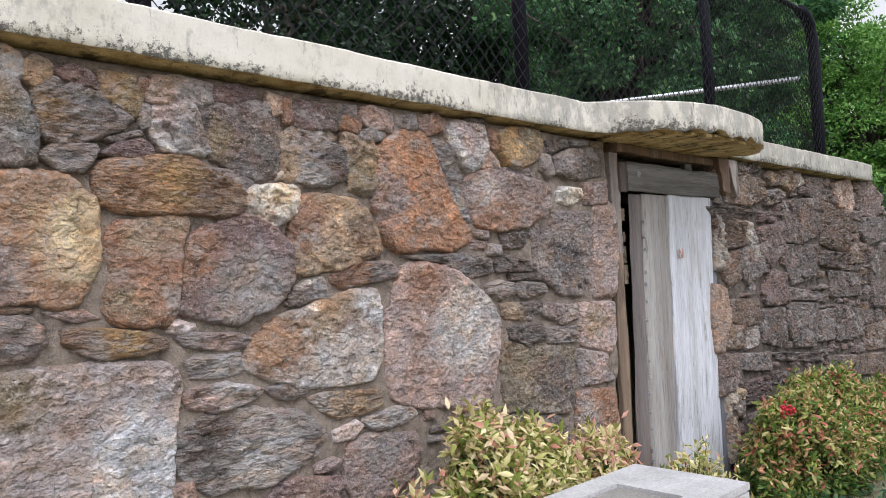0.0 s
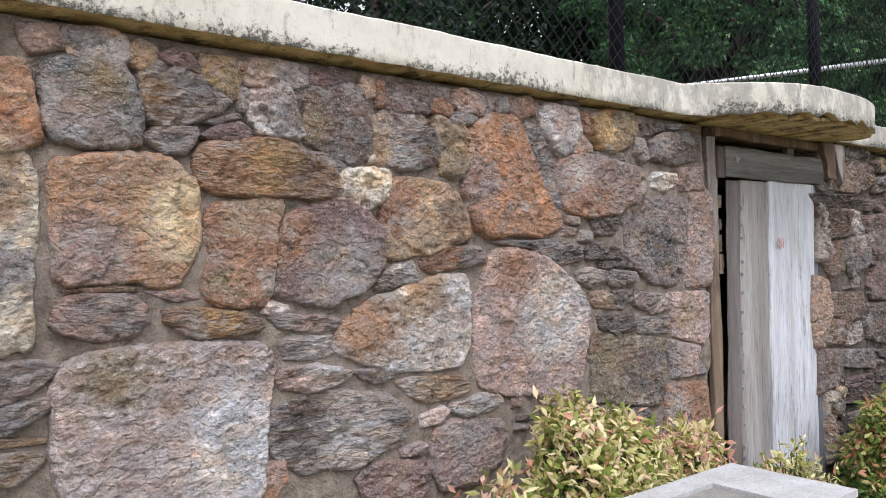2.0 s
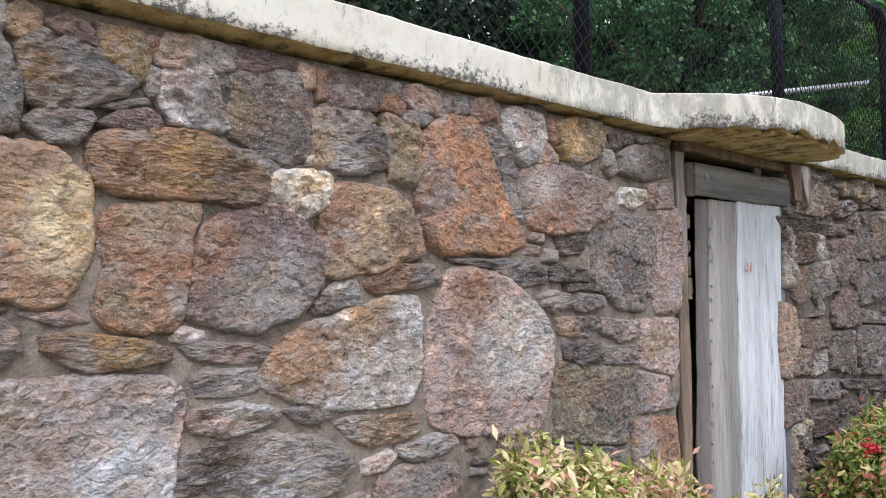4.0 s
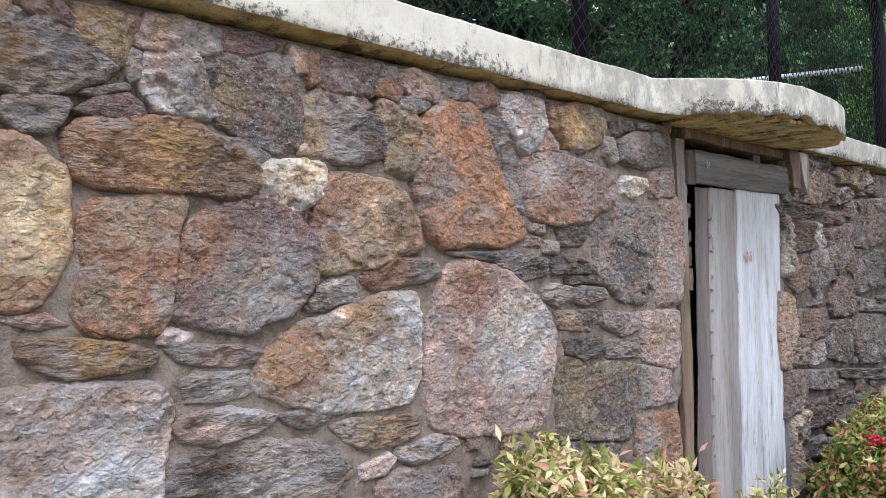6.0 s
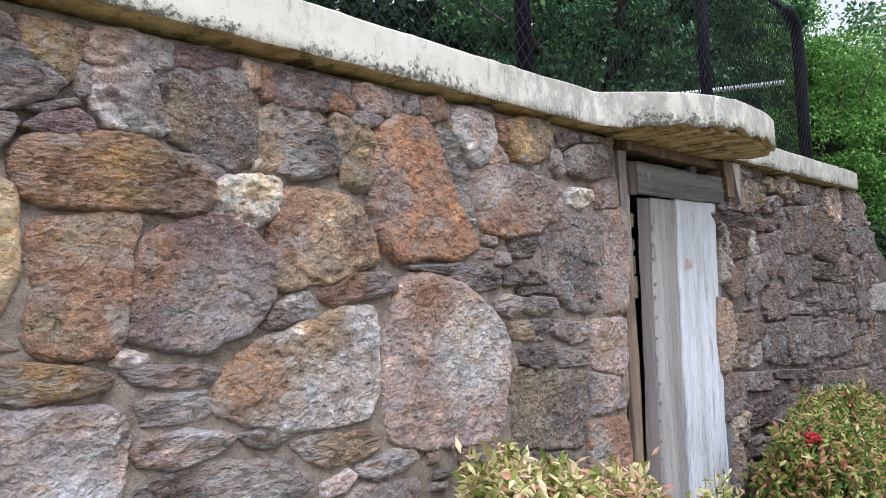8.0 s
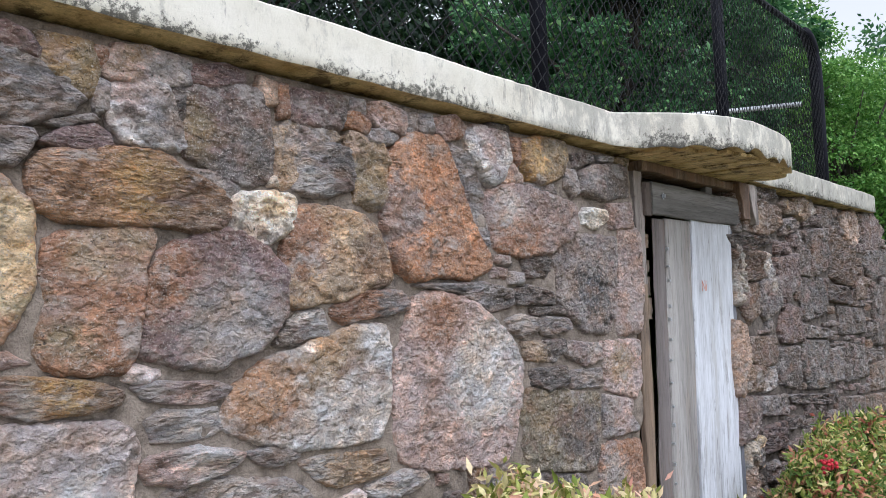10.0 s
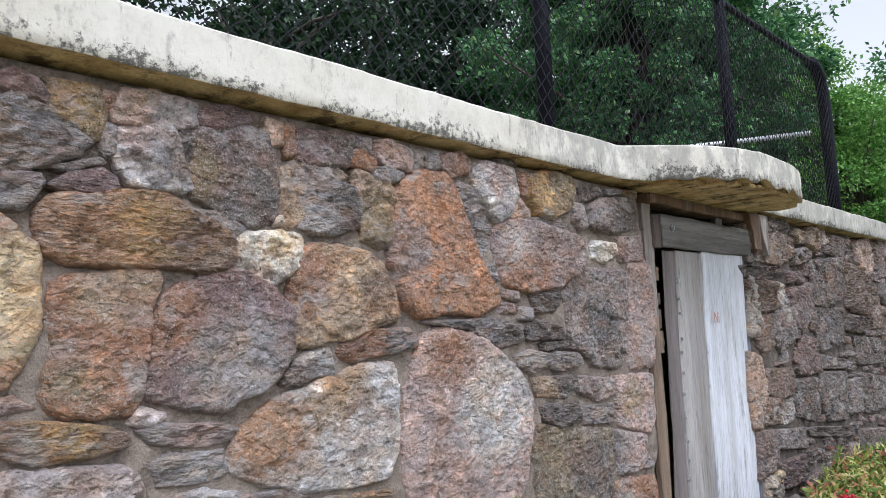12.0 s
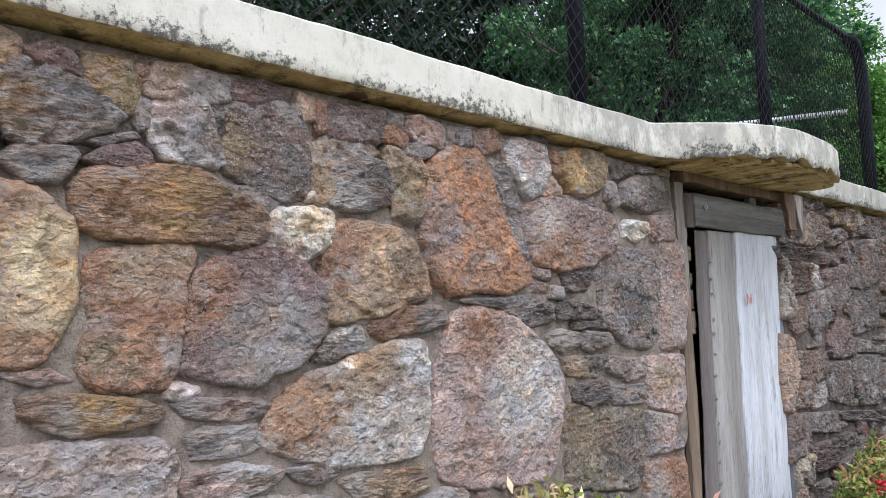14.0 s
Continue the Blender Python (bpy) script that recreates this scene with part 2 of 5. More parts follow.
MORTAR = plain("mortar", (0.17, 0.135, 0.108), (0.37, 0.305, 0.25), 19.0, 0.95, 0.03, spots=((0.08, 0.066, 0.057), 9.0, 0.54, 0.68), fine=150.0)
DARK_MORTAR = plain("blackened_mortar", (0.07, 0.056, 0.047), (0.19, 0.155, 0.13), 17.0, 0.95, 0.03, spots=((0.035, 0.03, 0.027), 8.0, 0.52, 0.66), fine=120.0)
COPING = coping_material()
SOFFIT = plain("stained_soffit", (0.40, 0.27, 0.11), (0.80, 0.62, 0.33), 9.0, 0.9, 0.006, spots=((0.09, 0.055, 0.03), 8.0, 0.50, 0.61))
DOOR_WOOD = board_material("weathered_board", (0.40, 0.375, 0.355), (0.25, 0.23, 0.215), (0.30, 0.255, 0.22))
SILVER_WOOD = board_material("silvered_board", (0.67, 0.68, 0.72), (0.52, 0.525, 0.55), (0.45, 0.44, 0.43))
RED_WOOD = board_material("red_split_timber", (0.25, 0.15, 0.10), (0.11, 0.07, 0.05), (0.34, 0.26, 0.21))
OLD_WOOD = board_material("old_timber", (0.20, 0.145, 0.10), (0.08, 0.058, 0.045), (0.26, 0.16, 0.09))
HEAD_WOOD = board_material("grey_plank", (0.27, 0.255, 0.245), (0.10, 0.09, 0.083), (0.08, 0.068, 0.058), (0.06, 1.0, 1.0))
# for the dark header end, and as painted shade in the gaps behind
DARK_WOOD = plain("dark_wood_and_gap_shade", (0.07, 0.055, 0.05), (0.15, 0.12, 0.105), 9.0, 0.85, 0.003, stretch=(1, 1, 0.1))
SLATE_WOOD = board_material("blue_grey_strip", (0.22, 0.23, 0.26), (0.10, 0.10, 0.12), (0.15, 0.15, 0.17))
POST_WOOD = board_material("ochre_timber", (0.27, 0.19, 0.13), (0.13, 0.092, 0.066), (0.09, 0.065, 0.05))
HEAD_POST = board_material("splintered_timber", (0.36, 0.31, 0.28), (0.15, 0.12, 0.105), (0.08, 0.065, 0.055))
EDGE_WOOD = board_material("mauve_grey_board", (0.215, 0.185, 0.175), (0.12, 0.10, 0.095), (0.17, 0.12, 0.09))
RED_MARK = plain("red_crayon", (0.50, 0.20, 0.14), (0.55, 0.30, 0.24), 30.0, 0.8, 0.001)
ZINC = plain("zinc", (0.45, 0.46, 0.48), (0.62, 0.63, 0.65), 18.0, 0.42, 0.001, metal=0.7)
BLACK_COAT = plain("black_coated_steel", (0.006, 0.006, 0.010), (0.012, 0.012, 0.018), 12.0, 0.6, 0.001, shine=0.1)
WIRE_COAT = plain("dark_coated_wire", (0.006, 0.006, 0.008), (0.014, 0.014, 0.016), 12.0, 0.5, 0.001, shine=0.2)
CONCRETE = plain("pale_concrete", (0.40, 0.39, 0.385), (0.54, 0.53, 0.525), 9.0, 0.85, 0.003)
LID = plain("grey_lid", (0.20, 0.19, 0.175), (0.31, 0.29, 0.265), 14.0, 0.8, 0.004)
SOIL = plain("soil_and_mulch", (0.14, 0.11, 0.08), (0.30, 0.25, 0.185), 9.0, 0.95, 0.03, fine=60.0, spots=((0.10, 0.15, 0.04), 0.8, 0.46, 0.60))
BARK = plain("bark", (0.05, 0.04, 0.032), (0.12, 0.10, 0.085), 14.0, 0.95, 0.02, stretch=(1, 1, 0.25))
BERRY = plain("red_berry", (0.42, 0.015, 0.03), (0.6, 0.03, 0.05), 20.0, 0.35, 0.001)
NANDINA = leaf_material("golden_leaf", [(0.0, (0.16, 0.22, 0.04)), (0.22, (0.32, 0.36, 0.08)), (0.42, (0.64, 0.60, 0.24)), (0.78, (0.90, 0.80, 0.48)), (0.92, (0.84, 0.60, 0.42)), (1.0, (0.62, 0.27, 0.19))])
NANDINA_ROSE = leaf_material("peach_leaf", [(0.0, (0.20, 0.25, 0.05)), (0.25, (0.54, 0.50, 0.18)), (0.6, (0.86, 0.72, 0.44)), (0.82, (0.84, 0.56, 0.44)), (1.0, (0.64, 0.28, 0.22))])
# green of the lower leaves, darkened in colour for the shade inside a shrub
LEAF_DEEP = leaf_material("deep_green_shaded_leaf", [(0.0, (0.03, 0.075, 0.018)), (0.5, (0.085, 0.16, 0.03)), (0.85, (0.20, 0.25, 0.055)), (1.0, (0.36, 0.16, 0.10))])
NANDINA_GREEN = leaf_material("green_gold_leaf", [(0.0, (0.07, 0.13, 0.025)), (0.32, (0.16, 0.24, 0.045)), (0.55, (0.40, 0.43, 0.10)), (0.72, (0.68, 0.60, 0.28)), (0.84, (0.60, 0.33, 0.19)), (1.0, (0.48, 0.13, 0.10))])
LOW_GREEN = leaf_material("blue_green_leaf", [(0.0, (0.02, 0.07, 0.03)), (0.6, (0.05, 0.13, 0.06)), (1.0, (0.10, 0.20, 0.08))])
GRASS = leaf_material("grass_blade", [(0.0, (0.05, 0.15, 0.02)), (0.6, (0.10, 0.26, 0.035)), (1.0, (0.2, 0.32, 0.07))])
TREE_MID = leaf_material("broad_leaf", [(0.0, (0.024, 0.085, 0.036)), (0.5, (0.062, 0.17, 0.064)), (0.85, (0.13, 0.29, 0.105)), (1.0, (0.27, 0.42, 0.15))])
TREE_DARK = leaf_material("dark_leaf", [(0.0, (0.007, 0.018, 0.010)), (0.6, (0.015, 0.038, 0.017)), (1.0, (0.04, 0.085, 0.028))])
TREE_BRIGHT = leaf_material("bright_leaf", [(0.0, (0.06, 0.17, 0.03)), (0.5, (0.14, 0.32, 0.06)), (1.0, (0.32, 0.52, 0.14))])


# ---- building helpers ----
def mesh_of(name, verts, faces, mats, smooth=True, which=None):
    me = bpy.data.meshes.new(name)
    me.from_pydata([tuple(v) for v in verts], [], faces)
    for m in mats if isinstance(mats, (list, tuple)) else [mats]:
        me.materials.append(m)
    if smooth:
        me.polygons.foreach_set("use_smooth", [True] * len(me.polygons))
    if which is not None:
        me.polygons.foreach_set("material_index", which)
    me.update()
    return me


def thing(name, at, label, category, group="", kind=""):
    ob = new(name)
    ob.location = at
    ob.empty_display_size = 0.1
    return tagged(ob, label, category, group, kind)


def part(name, me, parent, label=""):
    """One mesh in world coordinates under a thing or a part."""
    ob = new(name, me)
    ob.parent = parent
    at, up = Vector(parent.location), parent.parent
    if up and parent.type == "EMPTY":
        at = at + up.location
    ob.matrix_parent_inverse = Matrix.Translation(-at) if parent.type == "EMPTY" else Matrix.Identity(4)
    if label:
        ob["label"] = label
    return ob


def box(name, lo, hi, mat, bevel=0.004, tilt=None):
    bm = bmesh.new()
    bmesh.ops.create_cube(bm, size=1)
    lo, hi = Vector(lo), Vector(hi)
    for v in bm.verts:
        v.co = Vector([a + (b - a) * (c + 0.5) for a, b, c in zip(lo, hi, v.co)])
    if bevel:
        bmesh.ops.bevel(bm, geom=bm.edges[:], offset=bevel, segments=2, affect="EDGES")
    if tilt:
        bmesh.ops.transform(bm, matrix=tilt, verts=bm.verts)
    me = bpy.data.meshes.new(name)
    bm.to_mesh(me)
    bm.free()
    me.materials.append(mat)
    return me


def board(name, x0, x1, y0, y1, z0, z1, mat, seed, wobble=0.006, steps=26):
    """A sawn plank standing upright, with uneven edges and a slightly cupped face."""
    verts, faces = [], []
    for i in range(steps + 1):
        f = i / steps
        z = z0 + (z1 - z0) * f
        a = x0 + wobble * noise.noise((seed, f * 5, 0)) + 0.4 * wobble * noise.noise((seed, f * 23, 0))
        b = x1 + wobble * noise.noise((seed, f * 4, 7)) + 0.4 * wobble * noise.noise((seed, f * 21, 5))
        d = 0.5 * wobble * noise.noise((seed, f * 3, 3))
        e = 0.004
        for x, y in ((a, y0 + e + d), (a + e, y0 + d), ((a + b) / 2, y0 + d - 0.002), (b - e, y0 + d), (b, y0 + e + d), (b, y1), (a, y1)):
            verts.append((x, y, z))
    for i in range(steps):
        for k in range(7):
            p, q = i * 7 + k, i * 7 + (k + 1) % 7
            faces.append((p, q, q + 7, p + 7))
    faces.append(tuple(range(6, -1, -1)))
    faces.append(tuple(steps * 7 + k for k in range(7)))
    return mesh_of(name, verts, faces, mat, smooth=False)


def board_lying(name, x0, x1, y0, y1, z0, z1, mat, seed, wobble=0.008):
    """A sawn plank lying along the wall, with uneven edges."""
    me = board(name, -z1, -z0, y0, y1, x0, x1, mat, seed, wobble)
    for v in me.vertices:
        v.co = Vector((v.co.z, v.co.y, -v.co.x))
    return me


def tube(name, points, radius, mat, sides=10):
    """A round bar along a line of points, capped."""
    pts = [Vector(p) for p in points]
    verts, faces = [], []
    for i, p in enumerate(pts):
        way = (pts[min(i + 1, len(pts) - 1)] - pts[max(i - 1, 0)]).normalized()
        a = way.orthogonal().normalized() if abs(way.z) > 0.9 else way.cross(Vector((0, 0, 1))).normalized()
        b = way.cross(a)
        r = radius[i] if isinstance(radius, (list, tuple)) else radius
        verts += [p + r * (math.cos(6.28318 * k / sides) * a + math.sin(6.28318 * k / sides) * b) for k in range(sides)]
    for i in range(len(pts) - 1):
        for k in range(sides):
            p, q = i * sides + k, i * sides + (k + 1) % sides
            faces.append((p, q, q + sides, p + sides))
    faces.append(tuple(range(sides - 1, -1, -1)))
    faces.append(tuple((len(pts) - 1) * sides + k for k in range(sides)))
    return mesh_of(name, verts, faces, mat)


def joined(name, meshes, mat):
    verts, faces = [], []
    for me in meshes:
        n = len(verts)
        verts += [v.co.copy() for v in me.vertices]
        faces += [tuple(n + i for i in p.vertices) for p in me.polygons]
        bpy.data.meshes.remove(me)
    return mesh_of(name, verts, faces, mat)


# ---- ground: one sheet, low in front of the wall and a terrace behind it ----
LOW, TERRACE = -0.38, 1.60


def ground_height(x, y):
    rise = min(1, max(0, (y - 0.28) / 0.14))
    keep = min(1, max(0, (8.2 - x) / 1.2))
    far = min(1, max(0, (y - 0.3) / 9.0)) * (1 - keep)
    z = LOW + (TERRACE - LOW) * (rise * keep + 0.5 * far)
    away = min(1, max(0, math.hypot(x - 2, y) / 60 - 0.6))
    if y < 0.28:
        z += 0.03 * noise.noise((x * 1.3, y * 1.3, 0)) + 0.008 * noise.noise((x * 9, y * 9, 2)) - 0.05 * min(1, max(0, -y - 1.2))
    return z + 2.0 * away * noise.noise((x * 0.01, y * 0.01, 5))


xs = [-400, -150, -60, -25, -12] + [-7 + 0.25 * i for i in range(73)] + [14, 18, 25, 40, 80, 160, 400]
ys = [-400, -150, -60, -25, -12, -7] + [-5 + 0.2 * i for i in range(27)] + [0.34, 0.42, 0.6, 1, 2, 3, 5, 7, 10, 15, 25, 40, 80, 160, 400]
ground_me = mesh_of("ground", [(x, y, ground_height(x, y)) for y in ys for x in xs],
                    [(j * len(xs) + i, j * len(xs) + i + 1, (j + 1) * len(xs) + i + 1, (j + 1) * len(xs) + i) for j in range(len(ys) - 1) for i in range(len(xs) - 1)], SOIL)
tagged(new("ground", ground_me), "dark soil and mulch ground with patchy grass", "ground", kind="structure")

# ---- the stone wall ----
JAMB_L, JAMB_R = 1.945, 3.06


def top_of(x):
    """The wall's height under the coping, falling away in rough steps past its end."""
    if x <= 6.05:
        return 1.603
    return max(0.75, 1.59 - 0.62 * (x - 6.05) + 0.07 * noise.noise((x * 5, 0, 3)))


def wall_side(name, x0, x1, label):
    n, k = int((x1 - x0) / 0.02), 100
    depth = 0.0 if x0 < 0 else 0.008
    wall = thing(name, (x0, 0, LOW), label, "stone wall", kind="structure")
    verts, faces = [], []
    for i in range(n + 1):
        x = x0 + (x1 - x0) * i / n
        for j in range(k + 1):
            z = -0.5 + (top_of(x) + 0.5) * j / k
            y = 0.012 * noise.noise((x * 6, 0, z * 6)) + 0.010 * noise.noise((x * 19, 4, z * 19)) + 0.003 * noise.noise((x * 55, 8, z * 55)) + depth + 0.022 * max(0, noise.noise((x * 2.6, 3, z * 2.6)) + 0.15 + 0.35 * (z > 1.3))
            if i in (0, n) or j in (0, k):
                y = 0.06
            verts.append((x, y, z))
    for i in range(n):
        for j in range(k):
            a = i * (k + 1) + j
            faces.append((a, a + k + 1, a + k + 2, a + 1))
    part("mortar", mesh_of("mortar", verts, faces, MORTAR if x0 < 0 else DARK_MORTAR), wall, "sandy grey-brown mortar" if x0 < 0 else "blackened old mortar")
    verts, faces, m = [], [], 40
    for i in range(m + 1):
        x = x0 + 0.004 + (x1 - x0 - 0.008) * i / m
        verts += [(x, 0.05, -0.5), (x, 0.05, top_of(x) - 0.004), (x, 0.46, top_of(x) - 0.004), (x, 0.46, -0.5)]
    for i in range(m):
        for c in range(4):
            a, b = i * 4 + c, i * 4 + (c + 1) % 4
            faces.append((a, b, b + 4, a + 4))
    faces += [(3, 2, 1, 0), tuple(m * 4 + c for c in range(4))]
    part("core", mesh_of("core", verts, faces, MORTAR, smooth=False), wall)
    return wall


wall_left = wall_side("wall_west", -3.4, JAMB_L, "tall rubble wall of brown, orange and grey field stones in mortar")
wall_right = wall_side("wall_east", JAMB_R, 7.6, "dark weathered rubble wall of upright stones past the door")

GREY, DGREY, BLUE, SLATE = (0.328, 0.299, 0.282), (0.145, 0.126, 0.112), (0.185, 0.185, 0.175), (0.120, 0.117, 0.117)
MAUVE, MAUVEL, PURP, PINK = (0.322, 0.240, 0.210), (0.475, 0.407, 0.379), (0.240, 0.168, 0.158), (0.50, 0.385, 0.345)
PALE = (0.678, 0.667, 0.661)
AMBER = (0.452, 0.277, 0.164)
ORNG, RUST, BROWN, TAN = (0.452, 0.243, 0.136), (0.339, 0.192, 0.119), (0.260, 0.175, 0.113), (0.418, 0.305, 0.198)
GOLD, CREAM, PEACH, OLIVE = (0.508, 0.328, 0.136), (0.88, 0.68, 0.40), (0.621, 0.452, 0.339), (0.271, 0.209, 0.124)
OLIVED, SILV, WHITE, WHITEP = (0.192, 0.164, 0.113), (0.565, 0.537, 0.508), (0.70, 0.655, 0.57), (0.70, 0.605, 0.575)
PLUM, SAND, ROSE = (0.150, 0.112, 0.105), (0.62, 0.55, 0.42), (0.43, 0.335, 0.295)
laid = []


def tilt_of(seed):
    """How far a stone's layers dip, from its seed."""
    return 0.5 * math.sin(seed * 12.9)


def faded(c, keep=0.98):
    grey = 0.3 * c[0] + 0.6 * c[1] + 0.1 * c[2]
    return tuple((keep * v + (1 - keep) * grey) * f for v, f in zip(c, (0.99, 1.0, 1.05)))


def stone(parent, corners, colour, grain="g", *blotches):
    """A field stone laid in the wall: the corners of its outline as x and z, its colour and grain (g grained, l layered,
    r knobbly), and up to two blotches of another colour, each with its middle and reach."""
    lo_x, hi_x = min(p[0] for p in corners), max(p[0] for p in corners)
    lo_z, hi_z = min(p[1] for p in corners), max(p[1] for p in corners)
    w, h = hi_x - lo_x + 0.006, hi_z - lo_z + 0.006
    area = mx = mz = 0.0
    for (ax, az), (bx, bz) in zip(corners, (*corners[1:], corners[0])):
        k = ax * bz - bx * az
        area, mx, mz = area + k, mx + (ax + bx) * k, mz + (az + bz) * k
    cx, cz = mx / (3 * area), mz / (3 * area)
    grown = (0.011 if cx < 2.5 else 0.022) + 0.02 * min(0.3, w, h)
    corners = tuple((x + (x - cx) * grown / math.hypot(x - cx, z - cz), z + (z - cz) * grown / math.hypot(x - cx, z - cz)) for x, z in corners)
    w, h = w + 2 * grown, h + 2 * grown
    seed = cx * 7.31 + cz * 3.77
    small = min(math.sqrt(abs(area) / 2), w, h)
    n = 160
    nu, nv = [2 * int(min(46, max(5, size / 0.0064 / 2))) for size in (w, h)]
    dice = random.Random(int(abs(seed) * 1000))
    ring = [((x - cx) * 2 / w, (z - cz) * 2 / h) for x, z in corners]
    rim = []
    for i in range(n):
        c, s = math.cos(2 * math.pi * i / n), math.sin(2 * math.pi * i / n)
        reach = 0.0
        for (ax, az), (bx, bz) in zip(ring, ring[1:] + ring[:1]):
            ex, ez = bx - ax, bz - az
            det = c * ez - s * ex
            if abs(det) > 1e-9:
                d, f = (ax * ez - az * ex) / det, (ax * s - az * c) / det
                if d > 0 and -1e-6 <= f <= 1 + 1e-6:
                    reach = max(reach, d)
        rim.append(reach or rim[-1])
    for _ in range(2):
        rim = [(rim[i - 1] + 2 * rim[i] + rim[(i + 1) % n]) / 4 for i in range(n)]
    wild = 1.5 if parent.name == "wall_east" else 1.0
    rough = min(0.010, small * 0.055)
    proud = dice.uniform(0.014, 0.030) * min(1.0, 0.7 + small * 1.3)
    lean_x, lean_z = dice.uniform(-0.06, 0.06), dice.uniform(-0.06, 0.06)
    soft = 0.0026 + 0.007 * min(0.3, small)

    def edge_at(u, v):
        """The outline's reach in the direction of (u, v), with its ragged edge."""
        turn = (math.atan2(v, u) / (2 * math.pi)) % 1 * n
        k, f = int(turn) % n, turn - int(turn)
        reach = rim[k] * (1 - f) + rim[(k + 1) % n] * f
        size = math.hypot(u, v)
        x, z = u / size * reach * w / 2, v / size * reach * h / 2
        return reach / size * (1 + rough / small * 2 * (0.7 * noise.noise((x * 14 + seed, 0, z * 14)) + 0.5 * noise.noise((x * 37, seed, z * 37)) + 0.3 * noise.noise((x * 80, seed, z * 80))))

    verts = []
    for iz in range(nv + 1):
        for ix in range(nu + 1):
            u, v = 2 * ix / nu - 1, 2 * iz / nv - 1
            level = max(abs(u), abs(v))
            inner = (1 - level) ** 1.2
            k = (1 - inner) * edge_at(u, v) if level > 1e-6 else 0.0
            x, z = u * k * w / 2, v * k * h / 2
            d = inner * small / 2
            y = -proud * (1 - math.exp(-d / soft)) + 0.004 * (inner == 0)
            hold = min(1, 0.06 + d / 0.018)
            p = Vector((x + seed, seed * 2, z))
            if grain == "l":
                warp = 0.9 * noise.noise(p * 7) + 0.5 * noise.noise(p * 19) + tilt_of(seed) * x * 12
                bed = z * 19 + warp * 2.2 + 1.2 * noise.noise(Vector((seed, 3, z * 9)))
                step = bed - math.floor(bed)
                y -= min(wild, 1.25) * hold * (0.014 * (step ** 2.2) - 0.006 + 0.012 * noise.noise(Vector((x * 9 + seed, seed, math.floor(bed) * 3.7))) + 0.009 * (0.35 - abs(noise.noise(p * 17))) + 0.008 * noise.noise(p * 31) + 0.007 * noise.noise(p * 66))
            else:
                amp = 1.5 if grain == "r" else wild * (0.95 if small < 0.18 else 0.55)
                q = p * 13 + Vector((0.4 * noise.noise(p * 20), 0, 0.4 * noise.noise(p * 20 + Vector((5, 5, 5)))))
                cell = noise.voronoi(q * 0.62)[1][0] / 0.62
                slope = noise.noise_vector(cell * 3.1)
                y -= hold * amp * ((q - cell).dot(slope) * 0.020 + 0.008 * noise.noise(p * 7) + 0.008 * (0.4 - abs(noise.noise(p * 19))) + 0.010 * noise.noise(p * 36) + 0.008 * (0.3 - abs(noise.noise(p * 52))) + 0.006 * noise.noise(p * 80))
            y += (lean_x * x + lean_z * z) * hold * 0.6
            verts.append((x, min(y, 0.02), z))
    row = nu + 1
    faces = [(iz * row + ix, iz * row + ix + 1, (iz + 1) * row + ix + 1, (iz + 1) * row + ix) for iz in range(nv) for ix in range(nu)]
    border = [*range(row), *(iz * row + nu for iz in range(1, nv + 1)), *(nv * row + ix for ix in range(nu - 1, -1, -1)), *(iz * row for iz in range(nv - 1, 0, -1))]
    back = len(verts)
    verts += [(verts[k][0], 0.05, verts[k][2]) for k in border]
    faces += [(border[k], back + k, back + (k + 1) % len(border), border[(k + 1) % len(border)]) for k in range(len(border))]
    ob = part("stone", mesh_of("stone", verts, faces, STONE_L if grain == "l" else STONE_G), parent)
    ob.location = (cx, 0, cz)
    if wild > 1:
        keep = 0.85 if min(colour) > 0.3 else 0.52
        colour = [keep * v + (1 - keep) * g for v, g in zip(colour, (0.150, 0.124, 0.108))]
    ob.color = (*faded([v * (0.86 if wild > 1 else 1.10) for v in colour]), 1)
    for (names, given) in zip((("second", "blotch", "reach"), ("third", "third_at", "third_reach")), (*blotches, None, None)):
        tint, x, z, reach = given or (colour, cx, cz, -1.0)
        ob[names[0]] = [float(v) * (0.85 if wild > 1 else 1.16) for v in faded(tint)]
        ob[names[1]] = [x - cx, 0.0, z - cz]
        ob[names[2]] = float(reach * 1.3 + 0.03 if given else reach)
    laid.append(corners)


def covered(x, z):
    """Whether a stone already lies at this place of the wall."""
    for ring in laid:
        inside = False
        for (ax, az), (bx, bz) in zip(ring, (*ring[1:], ring[0])):
            if (az > z) != (bz > z) and x < ax + (bx - ax) * (z - az) / (bz - az):
                inside = not inside
        if inside:
            return True
    return False


stone(wall_left, ((-0.957, 1.472), (-0.911, 1.490), (-0.851, 1.480), (-0.774, 1.495), (-0.746, 1.442), (-0.727, 1.398), (-0.730, 1.283), (-0.777, 1.269), (-0.867, 1.277), (-0.927, 1.282), (-0.956, 1.322), (-0.960, 1.414)), BLUE, "g", (GREY, -0.92, 1.32, 0.07), (OLIVE, -0.82, 1.45, 0.04))
stone(wall_left, ((-1.143, 1.451), (-1.001, 1.472), (-0.993, 1.410), (-0.974, 1.313), (-0.972, 1.278), (-1.016, 1.251), (-1.145, 1.233)), TAN, "g", (ORNG, -1.03, 1.35, 0.07))
stone(wall_left, ((-1.162, 1.223), (-1.016, 1.247), (-0.982, 1.221), (-0.981, 1.060), (-0.995, 0.892), (-0.990, 0.767), (-1.063, 0.743), (-1.166, 0.742)), SAND, "g", (TAN, -1.08, 1.15, 0.07), (GREY, -1.06, 0.96, 0.06))
